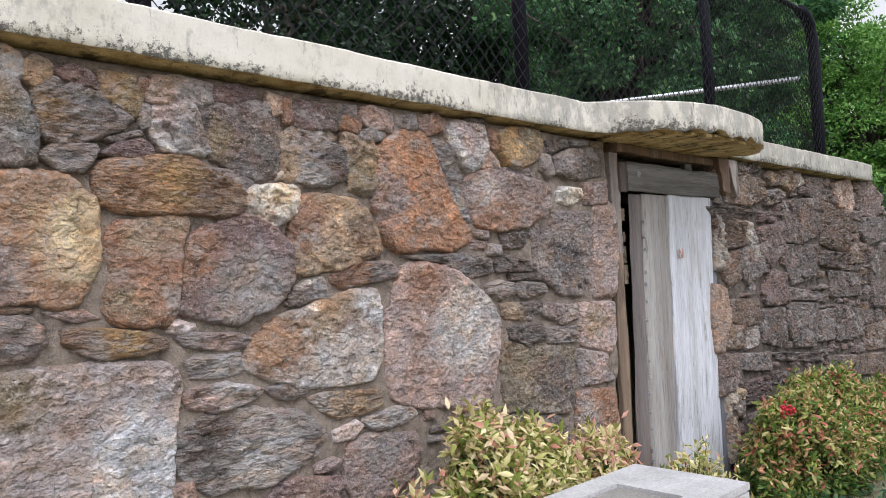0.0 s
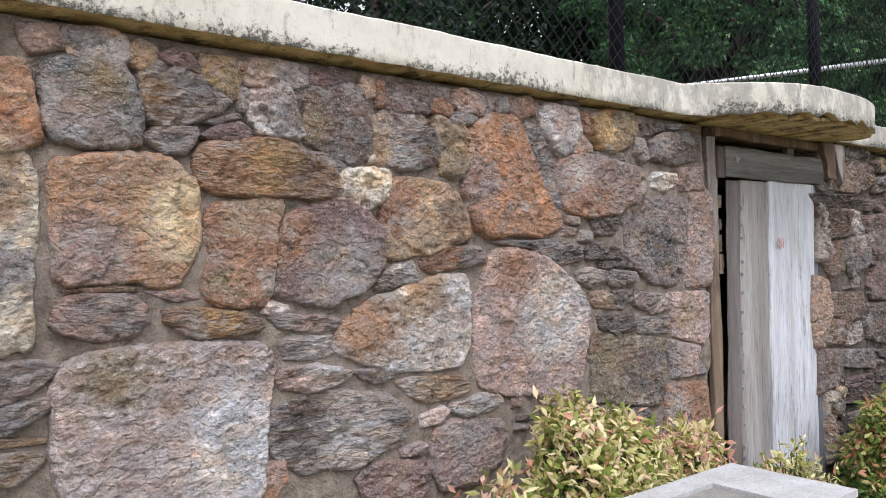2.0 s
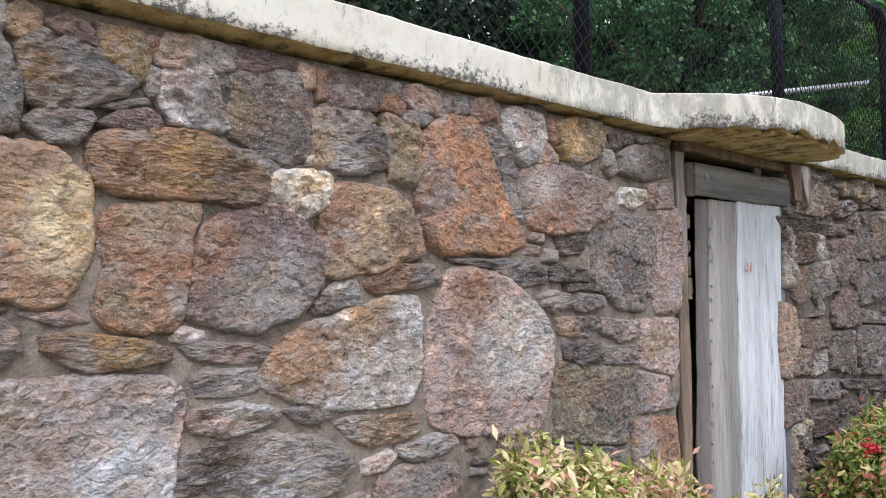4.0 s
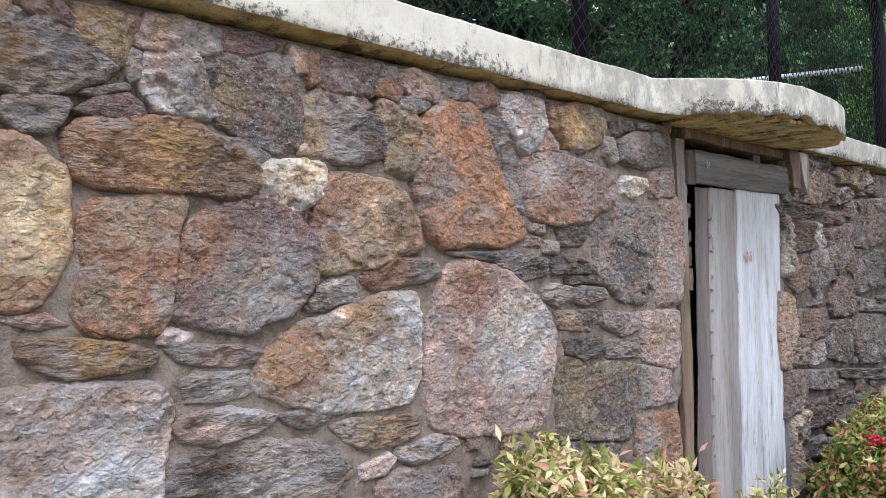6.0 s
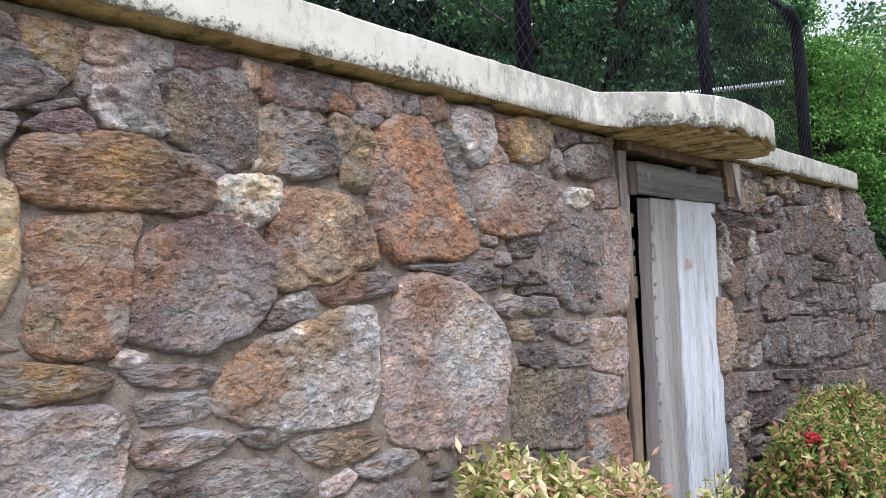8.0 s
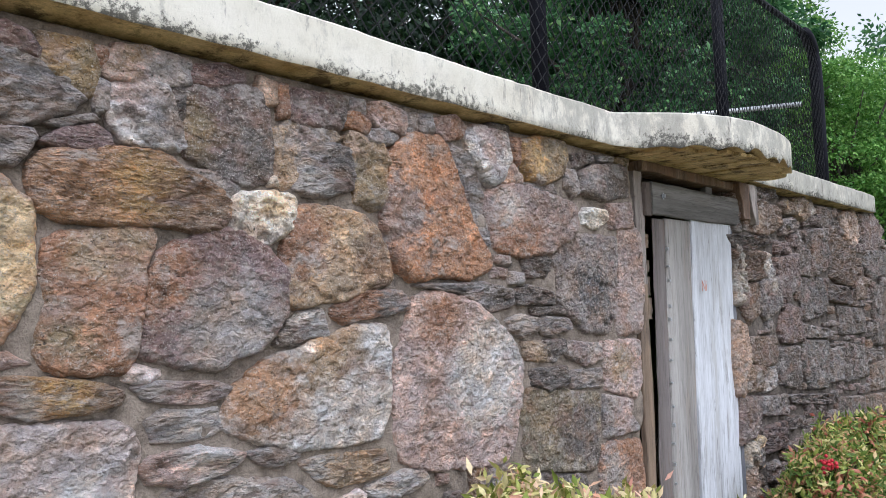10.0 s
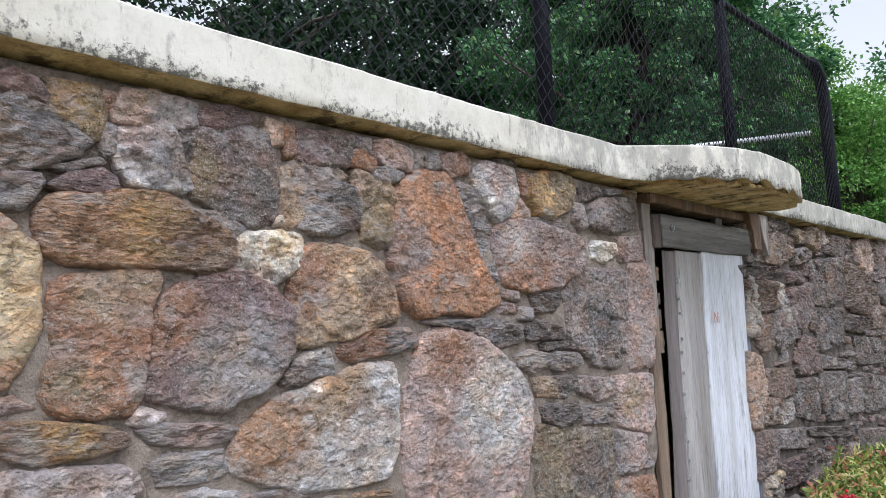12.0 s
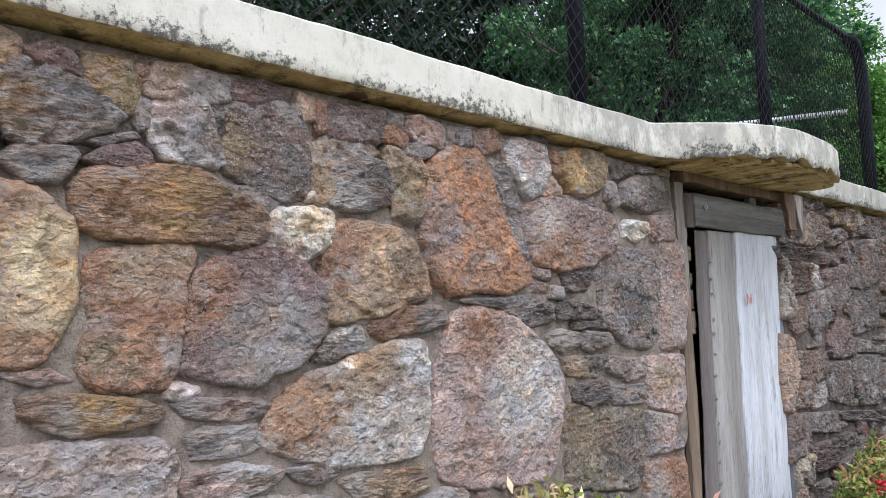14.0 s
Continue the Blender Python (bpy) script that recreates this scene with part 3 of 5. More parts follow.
stone(wall_left, ((-0.903, 1.574), (-0.794, 1.583), (-0.762, 1.568), (-0.744, 1.518), (-0.795, 1.491), (-0.844, 1.485), (-0.891, 1.503), (-0.910, 1.536)), TAN, "g", (SILV, -0.80, 1.52, 0.05), (GREY, -0.88, 1.56, 0.04))
stone(wall_left, ((-1.012, 1.555), (-0.981, 1.567), (-0.930, 1.569), (-0.910, 1.536), (-0.915, 1.514), (-0.982, 1.499), (-1.000, 1.522)), MAUVE, "g", (PINK, -0.96, 1.52, 0.03))
stone(wall_left, ((-0.751, 1.540), (-0.722, 1.567), (-0.684, 1.550), (-0.685, 1.514), (-0.723, 1.487), (-0.744, 1.510)), TAN, "g")
stone(wall_left, ((-0.715, 1.480), (-0.681, 1.516), (-0.642, 1.507), (-0.578, 1.485), (-0.518, 1.464), (-0.495, 1.446), (-0.474, 1.426), (-0.490, 1.408), (-0.548, 1.376), (-0.602, 1.353), (-0.653, 1.341), (-0.686, 1.346), (-0.710, 1.370), (-0.715, 1.399), (-0.723, 1.445)), GREY, "l", (GOLD, -0.69, 1.42, 0.03), (BROWN, -0.65, 1.37, 0.04))
stone(wall_left, ((-0.675, 1.533), (-0.625, 1.557), (-0.590, 1.543), (-0.560, 1.513), (-0.566, 1.497), (-0.625, 1.507), (-0.664, 1.523)), PURP, "g")
stone(wall_left, ((-0.560, 1.552), (-0.454, 1.551), (-0.441, 1.504), (-0.445, 1.444), (-0.478, 1.441), (-0.512, 1.465), (-0.554, 1.489), (-0.560, 1.520)), OLIVE, "g", (GOLD, -0.52, 1.51, 0.03))
stone(wall_left, ((-0.452, 1.546), (-0.417, 1.549), (-0.425, 1.520), (-0.441, 1.500), (-0.450, 1.502)), RUST, "g")
stone(wall_left, ((-0.412, 1.536), (-0.388, 1.564), (-0.325, 1.568), (-0.222, 1.564), (-0.227, 1.501), (-0.304, 1.491), (-0.374, 1.485), (-0.418, 1.482), (-0.431, 1.499)), PINK, "g", (GREY, -0.26, 1.52, 0.08), (TAN, -0.37, 1.54, 0.03))
stone(wall_left, ((-0.443, 1.475), (-0.415, 1.467), (-0.418, 1.415), (-0.439, 1.405), (-0.445, 1.444)), GREY, "g")
stone(wall_left, ((-0.404, 1.475), (-0.304, 1.487), (-0.275, 1.483), (-0.260, 1.446), (-0.239, 1.372), (-0.234, 1.354), (-0.261, 1.342), (-0.305, 1.346), (-0.372, 1.353), (-0.402, 1.377), (-0.413, 1.416)), SILV, "g", (PINK, -0.38, 1.46, 0.05), (GREY, -0.28, 1.43, 0.05))
stone(wall_left, ((-0.268, 1.487), (-0.233, 1.493), (-0.235, 1.422), (-0.246, 1.413)), DGREY, "l")
stone(wall_left, ((-0.222, 1.531), (-0.199, 1.557), (-0.135, 1.572), (-0.070, 1.567), (-0.066, 1.540), (-0.152, 1.517), (-0.207, 1.511)), PURP, "l")
stone(wall_left, ((-0.230, 1.491), (-0.184, 1.506), (-0.070, 1.530), (-0.019, 1.515), (-0.002, 1.471), (0.006, 1.396), (0.013, 1.328), (0.004, 1.296), (-0.056, 1.284), (-0.114, 1.295), (-0.154, 1.310), (-0.216, 1.332), (-0.228, 1.366), (-0.223, 1.424)), PLUM, "g", (OLIVE, -0.20, 1.39, 0.05), (DGREY, -0.06, 1.36, 0.09))
stone(wall_left, ((-0.018, 1.564), (0.029, 1.558), (0.030, 1.507), (-0.002, 1.499), (-0.024, 1.511)), PEACH, "g")
stone(wall_left, ((0.037, 1.558), (0.069, 1.559), (0.070, 1.476), (0.039, 1.475)), RUST, "g")
stone(wall_left, ((0.078, 1.555), (0.276, 1.567), (0.275, 1.514), (0.248, 1.473), (0.183, 1.464), (0.107, 1.464), (0.077, 1.477)), DGREY, "g", (PURP, 0.13, 1.52, 0.06))
stone(wall_left, ((0.291, 1.566), (0.342, 1.566), (0.341, 1.529), (0.290, 1.529)), GREY, "g")
stone(wall_left, ((0.275, 1.517), (0.311, 1.527), (0.360, 1.501), (0.352, 1.469), (0.274, 1.480)), ORNG, "g")
stone(wall_left, ((0.357, 1.564), (0.417, 1.570), (0.497, 1.556), (0.507, 1.522), (0.499, 1.486), (0.415, 1.497), (0.356, 1.512)), PINK, "g", (RUST, 0.39, 1.54, 0.03))
stone(wall_left, ((0.359, 1.482), (0.415, 1.491), (0.478, 1.479), (0.447, 1.452), (0.391, 1.445), (0.358, 1.449)), GREY, "g")
stone(wall_left, ((0.033, 1.430), (0.088, 1.458), (0.203, 1.459), (0.273, 1.435), (0.182, 1.415), (0.124, 1.382), (0.104, 1.334), (0.076, 1.285), (0.030, 1.282), (0.022, 1.336)), TAN, "g", (GREY, 0.12, 1.43, 0.05))
stone(wall_left, ((0.115, 1.378), (0.202, 1.413), (0.273, 1.405), (0.288, 1.357), (0.281, 1.298), (0.199, 1.272), (0.122, 1.268), (0.079, 1.280), (0.108, 1.333)), GREY, "l", (DGREY, 0.23, 1.34, 0.07), (SILV, 0.13, 1.31, 0.04))
stone(wall_left, ((0.280, 1.461), (0.413, 1.436), (0.439, 1.399), (0.409, 1.258), (0.364, 1.252), (0.295, 1.266), (0.299, 1.367), (0.283, 1.415)), TAN, "g", (OLIVE, 0.34, 1.32, 0.07))
stone(wall_left, ((0.001, 1.299), (0.022, 1.303), (0.030, 1.283), (0.004, 1.281)), WHITE, "g")
stone(wall_left, ((-0.107, 1.227), (-0.082, 1.251), (0.012, 1.259), (0.075, 1.256), (0.086, 1.234), (0.079, 1.179), (0.046, 1.154), (-0.007, 1.133), (-0.058, 1.146), (-0.108, 1.161), (-0.117, 1.189)), WHITE, "r", (CREAM, 0.01, 1.23, 0.05), (GREY, 0.01, 1.15, 0.03))
stone(wall_left, ((-0.229, 1.299), (-0.155, 1.297), (-0.090, 1.269), (-0.085, 1.254), (-0.120, 1.236), (-0.155, 1.271)), GREY, "g")
stone(wall_left, ((-0.560, 1.279), (-0.536, 1.301), (-0.442, 1.315), (-0.334, 1.329), (-0.291, 1.323), (-0.247, 1.293), (-0.171, 1.272), (-0.123, 1.233), (-0.120, 1.189), (-0.132, 1.159), (-0.233, 1.147), (-0.306, 1.166), (-0.403, 1.157), (-0.506, 1.158), (-0.549, 1.174), (-0.566, 1.197), (-0.572, 1.247)), AMBER, "l", (BROWN, -0.22, 1.21, 0.10), (GOLD, -0.35, 1.25, 0.06))
stone(wall_left, ((-0.552, 1.321), (-0.506, 1.354), (-0.455, 1.367), (-0.416, 1.353), (-0.409, 1.330), (-0.455, 1.316), (-0.506, 1.315)), PURP, "l")
stone(wall_left, ((-0.718, 1.303), (-0.680, 1.330), (-0.578, 1.346), (-0.563, 1.326), (-0.584, 1.302), (-0.607, 1.274), (-0.658, 1.265), (-0.685, 1.281)), GREY, "l")
stone(wall_left, ((-0.548, 1.366), (-0.455, 1.395), (-0.442, 1.383), (-0.506, 1.360)), GREY, "l")
stone(wall_left, ((-0.934, 1.224), (-0.799, 1.244), (-0.667, 1.249), (-0.621, 1.221), (-0.582, 1.176), (-0.572, 1.112), (-0.577, 1.017), (-0.601, 0.970), (-0.618, 0.923), (-0.673, 0.894), (-0.746, 0.919), (-0.831, 0.922), (-0.912, 0.917), (-0.938, 0.932), (-0.939, 1.060), (-0.941, 1.145)), AMBER, "g", (CREAM, -0.63, 1.09, 0.08), (MAUVE, -0.90, 0.97, 0.11))
stone(wall_left, ((-0.549, 1.105), (-0.506, 1.119), (-0.403, 1.142), (-0.314, 1.138), (-0.307, 1.115), (-0.342, 1.053), (-0.347, 0.973), (-0.357, 0.866), (-0.378, 0.834), (-0.431, 0.831), (-0.506, 0.835), (-0.549, 0.862), (-0.555, 0.924), (-0.537, 0.986), (-0.549, 1.036)), RUST, "g", (TAN, -0.42, 1.10, 0.07), (OLIVE, -0.51, 0.92, 0.06))
stone(wall_left, ((-0.304, 1.081), (-0.248, 1.118), (-0.156, 1.144), (-0.075, 1.145), (0.010, 1.099), (0.045, 1.047), (0.047, 0.955), (0.007, 0.896), (-0.045, 0.860), (-0.144, 0.829), (-0.236, 0.831), (-0.315, 0.858), (-0.341, 0.872), (-0.336, 0.946), (-0.319, 1.013)), PURP, "g", (RUST, -0.31, 1.03, 0.07), (GREY, -0.11, 0.91, 0.11))
stone(wall_left, ((-0.380, 0.828), (-0.350, 0.837), (-0.302, 0.826), (-0.297, 0.812), (-0.337, 0.803), (-0.371, 0.810)), WHITEP, "r")
stone(wall_left, ((0.084, 1.203), (0.121, 1.233), (0.188, 1.227), (0.279, 1.225), (0.352, 1.195), (0.394, 1.138), (0.415, 1.071), (0.425, 1.028), (0.316, 1.010), (0.233, 0.979), (0.174, 0.986), (0.116, 0.962), (0.061, 0.963), (0.048, 1.032), (0.055, 1.124), (0.065, 1.178)), TAN, "g", (RUST, 0.08, 1.16, 0.08), (BROWN, 0.36, 1.09, 0.07))
stone(wall_left, ((0.024, 0.868), (0.042, 0.902), (0.097, 0.939), (0.164, 0.951), (0.187, 0.882), (0.115, 0.885), (0.078, 0.863)), SILV, "l", (DGREY, 0.08, 0.87, 0.03))
stone(wall_left, ((0.203, 0.957), (0.316, 1.002), (0.470, 1.003), (0.497, 0.977), (0.491, 0.942), (0.400, 0.931), (0.314, 0.926), (0.262, 0.909), (0.202, 0.935)), RUST, "l", (GREY, 0.43, 0.97, 0.05))
stone(wall_left, ((0.440, 1.417), (0.530, 1.490), (0.666, 1.490), (0.703, 1.448), (0.727, 1.376), (0.777, 1.267), (0.842, 1.176), (0.910, 1.101), (0.895, 1.072), (0.796, 1.042), (0.639, 1.054), (0.517, 1.038), (0.471, 1.063), (0.428, 1.139), (0.408, 1.224), (0.433, 1.329)), ORNG, "g", (MAUVE, 0.44, 1.23, 0.09), (RUST, 0.72, 1.19, 0.06))
stone(wall_left, ((0.718, 1.487), (0.784, 1.467), (0.836, 1.386), (0.875, 1.313), (0.887, 1.236), (0.920, 1.144), (0.878, 1.168), (0.817, 1.241), (0.766, 1.342), (0.728, 1.413)), GREY, "l")
stone(wall_left, ((0.800, 1.545), (0.856, 1.563), (1.018, 1.566), (1.030, 1.486), (0.981, 1.397), (0.921, 1.375), (0.851, 1.427), (0.811, 1.470)), SILV, "g", (PINK, 0.90, 1.53, 0.07))
stone(wall_left, ((1.035, 1.473), (1.099, 1.423), (1.104, 1.397), (0.995, 1.382), (0.997, 1.422)), PEACH, "g", (ORNG, 1.04, 1.41, 0.03))
stone(wall_left, ((1.117, 1.548), (1.209, 1.581), (1.382, 1.583), (1.397, 1.519), (1.339, 1.436), (1.235, 1.405), (1.169, 1.419), (1.123, 1.477)), GOLD, "g", (OLIVE, 1.32, 1.51, 0.08))
stone(wall_left, ((0.520, 1.551), (0.556, 1.560), (0.552, 1.511), (0.513, 1.489)), GREY, "g")
stone(wall_left, ((0.568, 1.558), (0.618, 1.566), (0.629, 1.512), (0.574, 1.501)), GREY, "g")
stone(wall_left, ((0.643, 1.560), (0.734, 1.583), (0.787, 1.553), (0.772, 1.517), (0.692, 1.499), (0.646, 1.518)), MAUVE, "g", (RUST, 0.72, 1.53, 0.03))
stone(wall_left, ((0.929, 1.593), (1.034, 1.598), (1.033, 1.574), (0.943, 1.567)), DGREY, "g")
stone(wall_left, ((1.051, 1.550), (1.095, 1.560), (1.091, 1.463), (1.060, 1.480)), RUST, "g")
stone(wall_left, ((1.395, 1.470), (1.450, 1.476), (1.483, 1.395), (1.437, 1.375), (1.391, 1.409)), GREY, "g")
stone(wall_left, ((1.506, 1.475), (1.605, 1.515), (1.869, 1.552), (1.868, 1.404), (1.677, 1.382), (1.501, 1.396)), DGREY, "g", (GREY, 1.58, 1.48, 0.05))
stone(wall_left, ((1.435, 1.545), (1.588, 1.564), (1.605, 1.532), (1.469, 1.494)), DGREY, "g")
stone(wall_left, ((1.627, 1.562), (1.763, 1.573), (1.761, 1.552), (1.666, 1.538)), GREY, "l")
stone(wall_left, ((1.780, 1.575), (1.893, 1.581), (1.880, 1.526), (1.799, 1.542)), OLIVE, "g")
stone(wall_left, ((0.891, 1.339), (0.979, 1.367), (1.103, 1.378), (1.335, 1.356), (1.442, 1.336), (1.456, 1.249), (1.399, 1.202), (1.256, 1.143), (1.124, 1.128), (0.970, 1.133), (0.918, 1.160), (0.893, 1.256)), MAUVE, "g", (RUST, 1.03, 1.16, 0.10), (SILV, 1.01, 1.30, 0.05))
stone(wall_left, ((1.120, 1.398), (1.303, 1.407), (1.336, 1.371), (1.167, 1.369)), GREY, "l")
stone(wall_left, ((1.508, 1.307), (1.555, 1.333), (1.695, 1.336), (1.692, 1.290), (1.610, 1.257), (1.513, 1.263)), WHITE, "r")
stone(wall_left, ((1.717, 1.361), (1.889, 1.379), (1.904, 1.269), (1.719, 1.259)), MAUVE, "g")
stone(wall_left, ((1.326, 1.173), (1.454, 1.211), (1.750, 1.218), (1.755, 1.101), (1.714, 0.915), (1.676, 0.825), (1.565, 0.824), (1.472, 0.853), (1.384, 0.910), (1.316, 0.964), (1.305, 1.091)), (0.235, 0.20, 0.182), "g", (SLATE, 1.55, 0.99, 0.09))
stone(wall_left, ((1.793, 1.239), (1.971, 1.260), (1.983, 1.107), (1.957, 0.924), (1.932, 0.816), (1.746, 0.815), (1.719, 0.846), (1.767, 0.961)), ROSE, "g", (MAUVE, 1.87, 1.15, 0.07))
stone(wall_left, ((0.920, 1.127), (1.014, 1.120), (1.013, 1.084), (0.939, 1.098)), GREY, "g")
stone(wall_left, ((1.107, 1.113), (1.238, 1.127), (1.281, 1.101), (1.218, 1.047), (1.120, 1.050)), DGREY, "l")
stone(wall_left, ((0.909, 1.082), (0.997, 1.074), (0.981, 1.040), (0.902, 1.043)), MAUVE, "g")
stone(wall_left, ((0.505, 1.010), (0.589, 1.026), (0.728, 1.024), (0.864, 1.020), (1.025, 1.001), (1.037, 0.945), (0.903, 0.927), (0.793, 0.967), (0.727, 0.996), (0.638, 1.007)), GREY, "l", (DGREY, 0.96, 0.97, 0.06))
stone(wall_left, ((1.049, 1.001), (1.134, 1.012), (1.283, 0.991), (1.273, 0.943), (1.068, 0.945)), DGREY, "l")
stone(wall_left, ((0.990, 0.893), (1.082, 0.903), (1.204, 0.890), (1.185, 0.851), (1.079, 0.835), (1.003, 0.857)), GREY, "l", (SILV, 1.08, 0.89, 0.04))
stone(wall_left, ((1.224, 0.898), (1.375, 0.886), (1.380, 0.845), (1.241, 0.829), (1.198, 0.841)), GREY, "l")
stone(wall_left, ((1.147, 0.934), (1.349, 0.938), (1.348, 0.906), (1.162, 0.905)), DGREY, "l")
stone(wall_left, ((1.078, 0.811), (1.343, 0.810), (1.359, 0.771), (1.270, 0.728), (1.106, 0.743)), DGREY, "g", (TAN, 1.14, 0.77, 0.05))
stone(wall_left, ((1.378, 0.798), (1.602, 0.778), (1.618, 0.714), (1.482, 0.700), (1.375, 0.738)), GREY, "g")
stone(wall_left, ((1.121, 0.712), (1.338, 0.705), (1.362, 0.637), (1.231, 0.627), (1.134, 0.655)), DGREY, "l")
stone(wall_left, ((1.379, 0.683), (1.596, 0.677), (1.611, 0.602), (1.386, 0.614)), GREY, "l")
stone(wall_left, ((1.623, 0.781), (1.910, 0.775), (1.904, 0.581), (1.859, 0.532), (1.636, 0.590)), PINK, "g", (TAN, 1.73, 0.69, 0.06))
stone(wall_left, ((1.602, 0.566), (1.833, 0.523), (1.802, 0.471), (1.883, 0.386), (1.608, 0.396)), GREY, "g", (PINK, 1.75, 0.48, 0.06))
stone(wall_left, ((1.561, 0.369), (1.878, 0.343), (1.884, 0.068), (1.863, -0.121), (1.522, -0.033)), RUST, "g", (GREY, 1.64, 0.26, 0.08))
stone(wall_left, ((1.099, 0.639), (1.572, 0.578), (1.549, 0.378), (1.509, 0.283), (1.077, 0.357), (1.064, 0.506)), OLIVED, "g", (DGREY, 1.44, 0.45, 0.10), (OLIVE, 1.18, 0.53, 0.04))
stone(wall_left, ((1.092, 0.336), (1.425, 0.272), (1.497, 0.152), (1.480, -0.022), (1.055, 0.088)), DGREY, "g")
stone(wall_left, ((0.515, 0.951), (0.563, 0.993), (0.688, 0.984), (0.793, 0.955), (0.902, 0.897), (1.016, 0.803), (1.050, 0.727), (1.023, 0.610), (1.003, 0.495), (0.955, 0.414), (0.774, 0.427), (0.571, 0.459), (0.456, 0.501), (0.436, 0.596), (0.445, 0.764), (0.478, 0.882)), PINK, "g", (SILV, 0.85, 0.72, 0.14), (RUST, 0.64, 0.91, 0.08))
stone(wall_left, ((-0.137, 0.714), (-0.088, 0.772), (0.023, 0.832), (0.172, 0.864), (0.292, 0.900), (0.399, 0.901), (0.409, 0.766), (0.404, 0.649), (0.359, 0.579), (0.224, 0.580), (0.091, 0.593), (-0.032, 0.627), (-0.114, 0.662)), SILV, "g", (AMBER, -0.04, 0.76, 0.09), (TAN, 0.17, 0.86, 0.09))
stone(wall_left, ((-0.358, 0.792), (-0.309, 0.802), (-0.160, 0.786), (-0.113, 0.772), (-0.129, 0.749), (-0.207, 0.741), (-0.323, 0.758)), GREY, "l", (PINK, -0.21, 0.77, 0.05))
stone(wall_left, ((-0.668, 0.830), (-0.624, 0.839), (-0.543, 0.822), (-0.444, 0.810), (-0.385, 0.789), (-0.391, 0.763), (-0.469, 0.750), (-0.566, 0.753), (-0.624, 0.770), (-0.662, 0.797)), BROWN, "l", (GOLD, -0.52, 0.80, 0.05), (SILV, -0.59, 0.77, 0.03))
stone(wall_left, ((-0.932, 0.868), (-0.873, 0.881), (-0.761, 0.876), (-0.726, 0.843), (-0.722, 0.805), (-0.756, 0.770), (-0.847, 0.769), (-0.927, 0.790), (-0.946, 0.812)), MAUVE, "l", (GREY, -0.78, 0.85, 0.05))
stone(wall_left, ((-0.925, 0.895), (-0.804, 0.905), (-0.747, 0.897), (-0.754, 0.886), (-0.873, 0.887)), BROWN, "l")
stone(wall_left, ((-0.721, 0.885), (-0.624, 0.885), (-0.572, 0.861), (-0.635, 0.860)), PINK, "l")
stone(wall_left, ((-0.330, 0.712), (-0.281, 0.731), (-0.161, 0.722), (-0.146, 0.673), (-0.192, 0.657), (-0.310, 0.663)), GREY, "l", (SILV, -0.21, 0.70, 0.04))
stone(wall_left, ((-0.345, 0.614), (-0.310, 0.635), (-0.208, 0.636), (-0.082, 0.607), (-0.090, 0.588), (-0.147, 0.567), (-0.238, 0.557), (-0.324, 0.574)), PINK, "l", (SILV, -0.18, 0.61, 0.06), (MAUVE, -0.31, 0.58, 0.04))
stone(wall_left, ((-0.074, 0.605), (0.020, 0.605), (0.082, 0.578), (0.073, 0.567), (0.019, 0.556), (-0.041, 0.574)), GREY, "l")
stone(wall_left, ((0.099, 0.538), (0.091, 0.554), (0.185, 0.557), (0.390, 0.539), (0.400, 0.483), (0.345, 0.466), (0.222, 0.469), (0.164, 0.493)), TAN, "l", (SILV, 0.13, 0.54, 0.04))
stone(wall_left, ((0.334, 0.444), (0.455, 0.459), (0.547, 0.454), (0.570, 0.424), (0.499, 0.401), (0.386, 0.394), (0.344, 0.418)), SILV, "l")
stone(wall_left, ((0.192, 0.423), (0.282, 0.442), (0.313, 0.423), (0.271, 0.390), (0.201, 0.386)), WHITEP, "g")
stone(wall_left, ((-0.941, 0.650), (-0.908, 0.707), (-0.834, 0.729), (-0.690, 0.736), (-0.500, 0.726), (-0.379, 0.709), (-0.353, 0.663), (-0.367, 0.581), (-0.384, 0.483), (-0.390, 0.352), (-0.397, 0.271), (-0.590, 0.272), (-0.784, 0.321), (-0.932, 0.381), (-0.945, 0.524)), MAUVEL, "g", (PALE, -0.46, 0.43, 0.13), (OLIVE, -0.81, 0.66, 0.07))
stone(wall_left, ((-0.348, 0.522), (-0.286, 0.550), (-0.155, 0.547), (0.028, 0.519), (0.114, 0.469), (0.157, 0.418), (0.109, 0.370), (0.074, 0.340), (-0.002, 0.328), (-0.066, 0.297), (-0.164, 0.318), (-0.258, 0.314), (-0.311, 0.350), (-0.369, 0.412), (-0.362, 0.476)), GREY, "l", (SILV, -0.08, 0.42, 0.11), (DGREY, -0.27, 0.44, 0.07))
stone(wall_left, ((0.107, 0.324), (0.176, 0.335), (0.211, 0.322), (0.175, 0.301), (0.117, 0.298)), PINK, "l")
stone(wall_left, ((0.249, 0.363), (0.325, 0.385), (0.565, 0.354), (0.583, 0.281), (0.542, 0.205), (0.415, 0.151), (0.288, 0.161), (0.230, 0.232)), MAUVE, "g", (GREY, 0.40, 0.32, 0.07))
stone(wall_left, ((-0.067, 0.258), (0.018, 0.293), (0.197, 0.274), (0.217, 0.197), (0.165, 0.114), (-0.030, 0.164)), PURP, "g", (MAUVE, 0.08, 0.23, 0.05))
stone(wall_left, ((-0.397, 0.350), (-0.328, 0.359), (-0.312, 0.301), (-0.366, 0.257), (-0.407, 0.284)), ORNG, "g", (PINK, -0.36, 0.33, 0.03))
stone(wall_left, ((0.754, 0.418), (0.902, 0.420), (1.027, 0.368), (1.002, 0.258), (0.803, 0.301)), BROWN, "g", (GREY, 0.90, 0.38, 0.04))
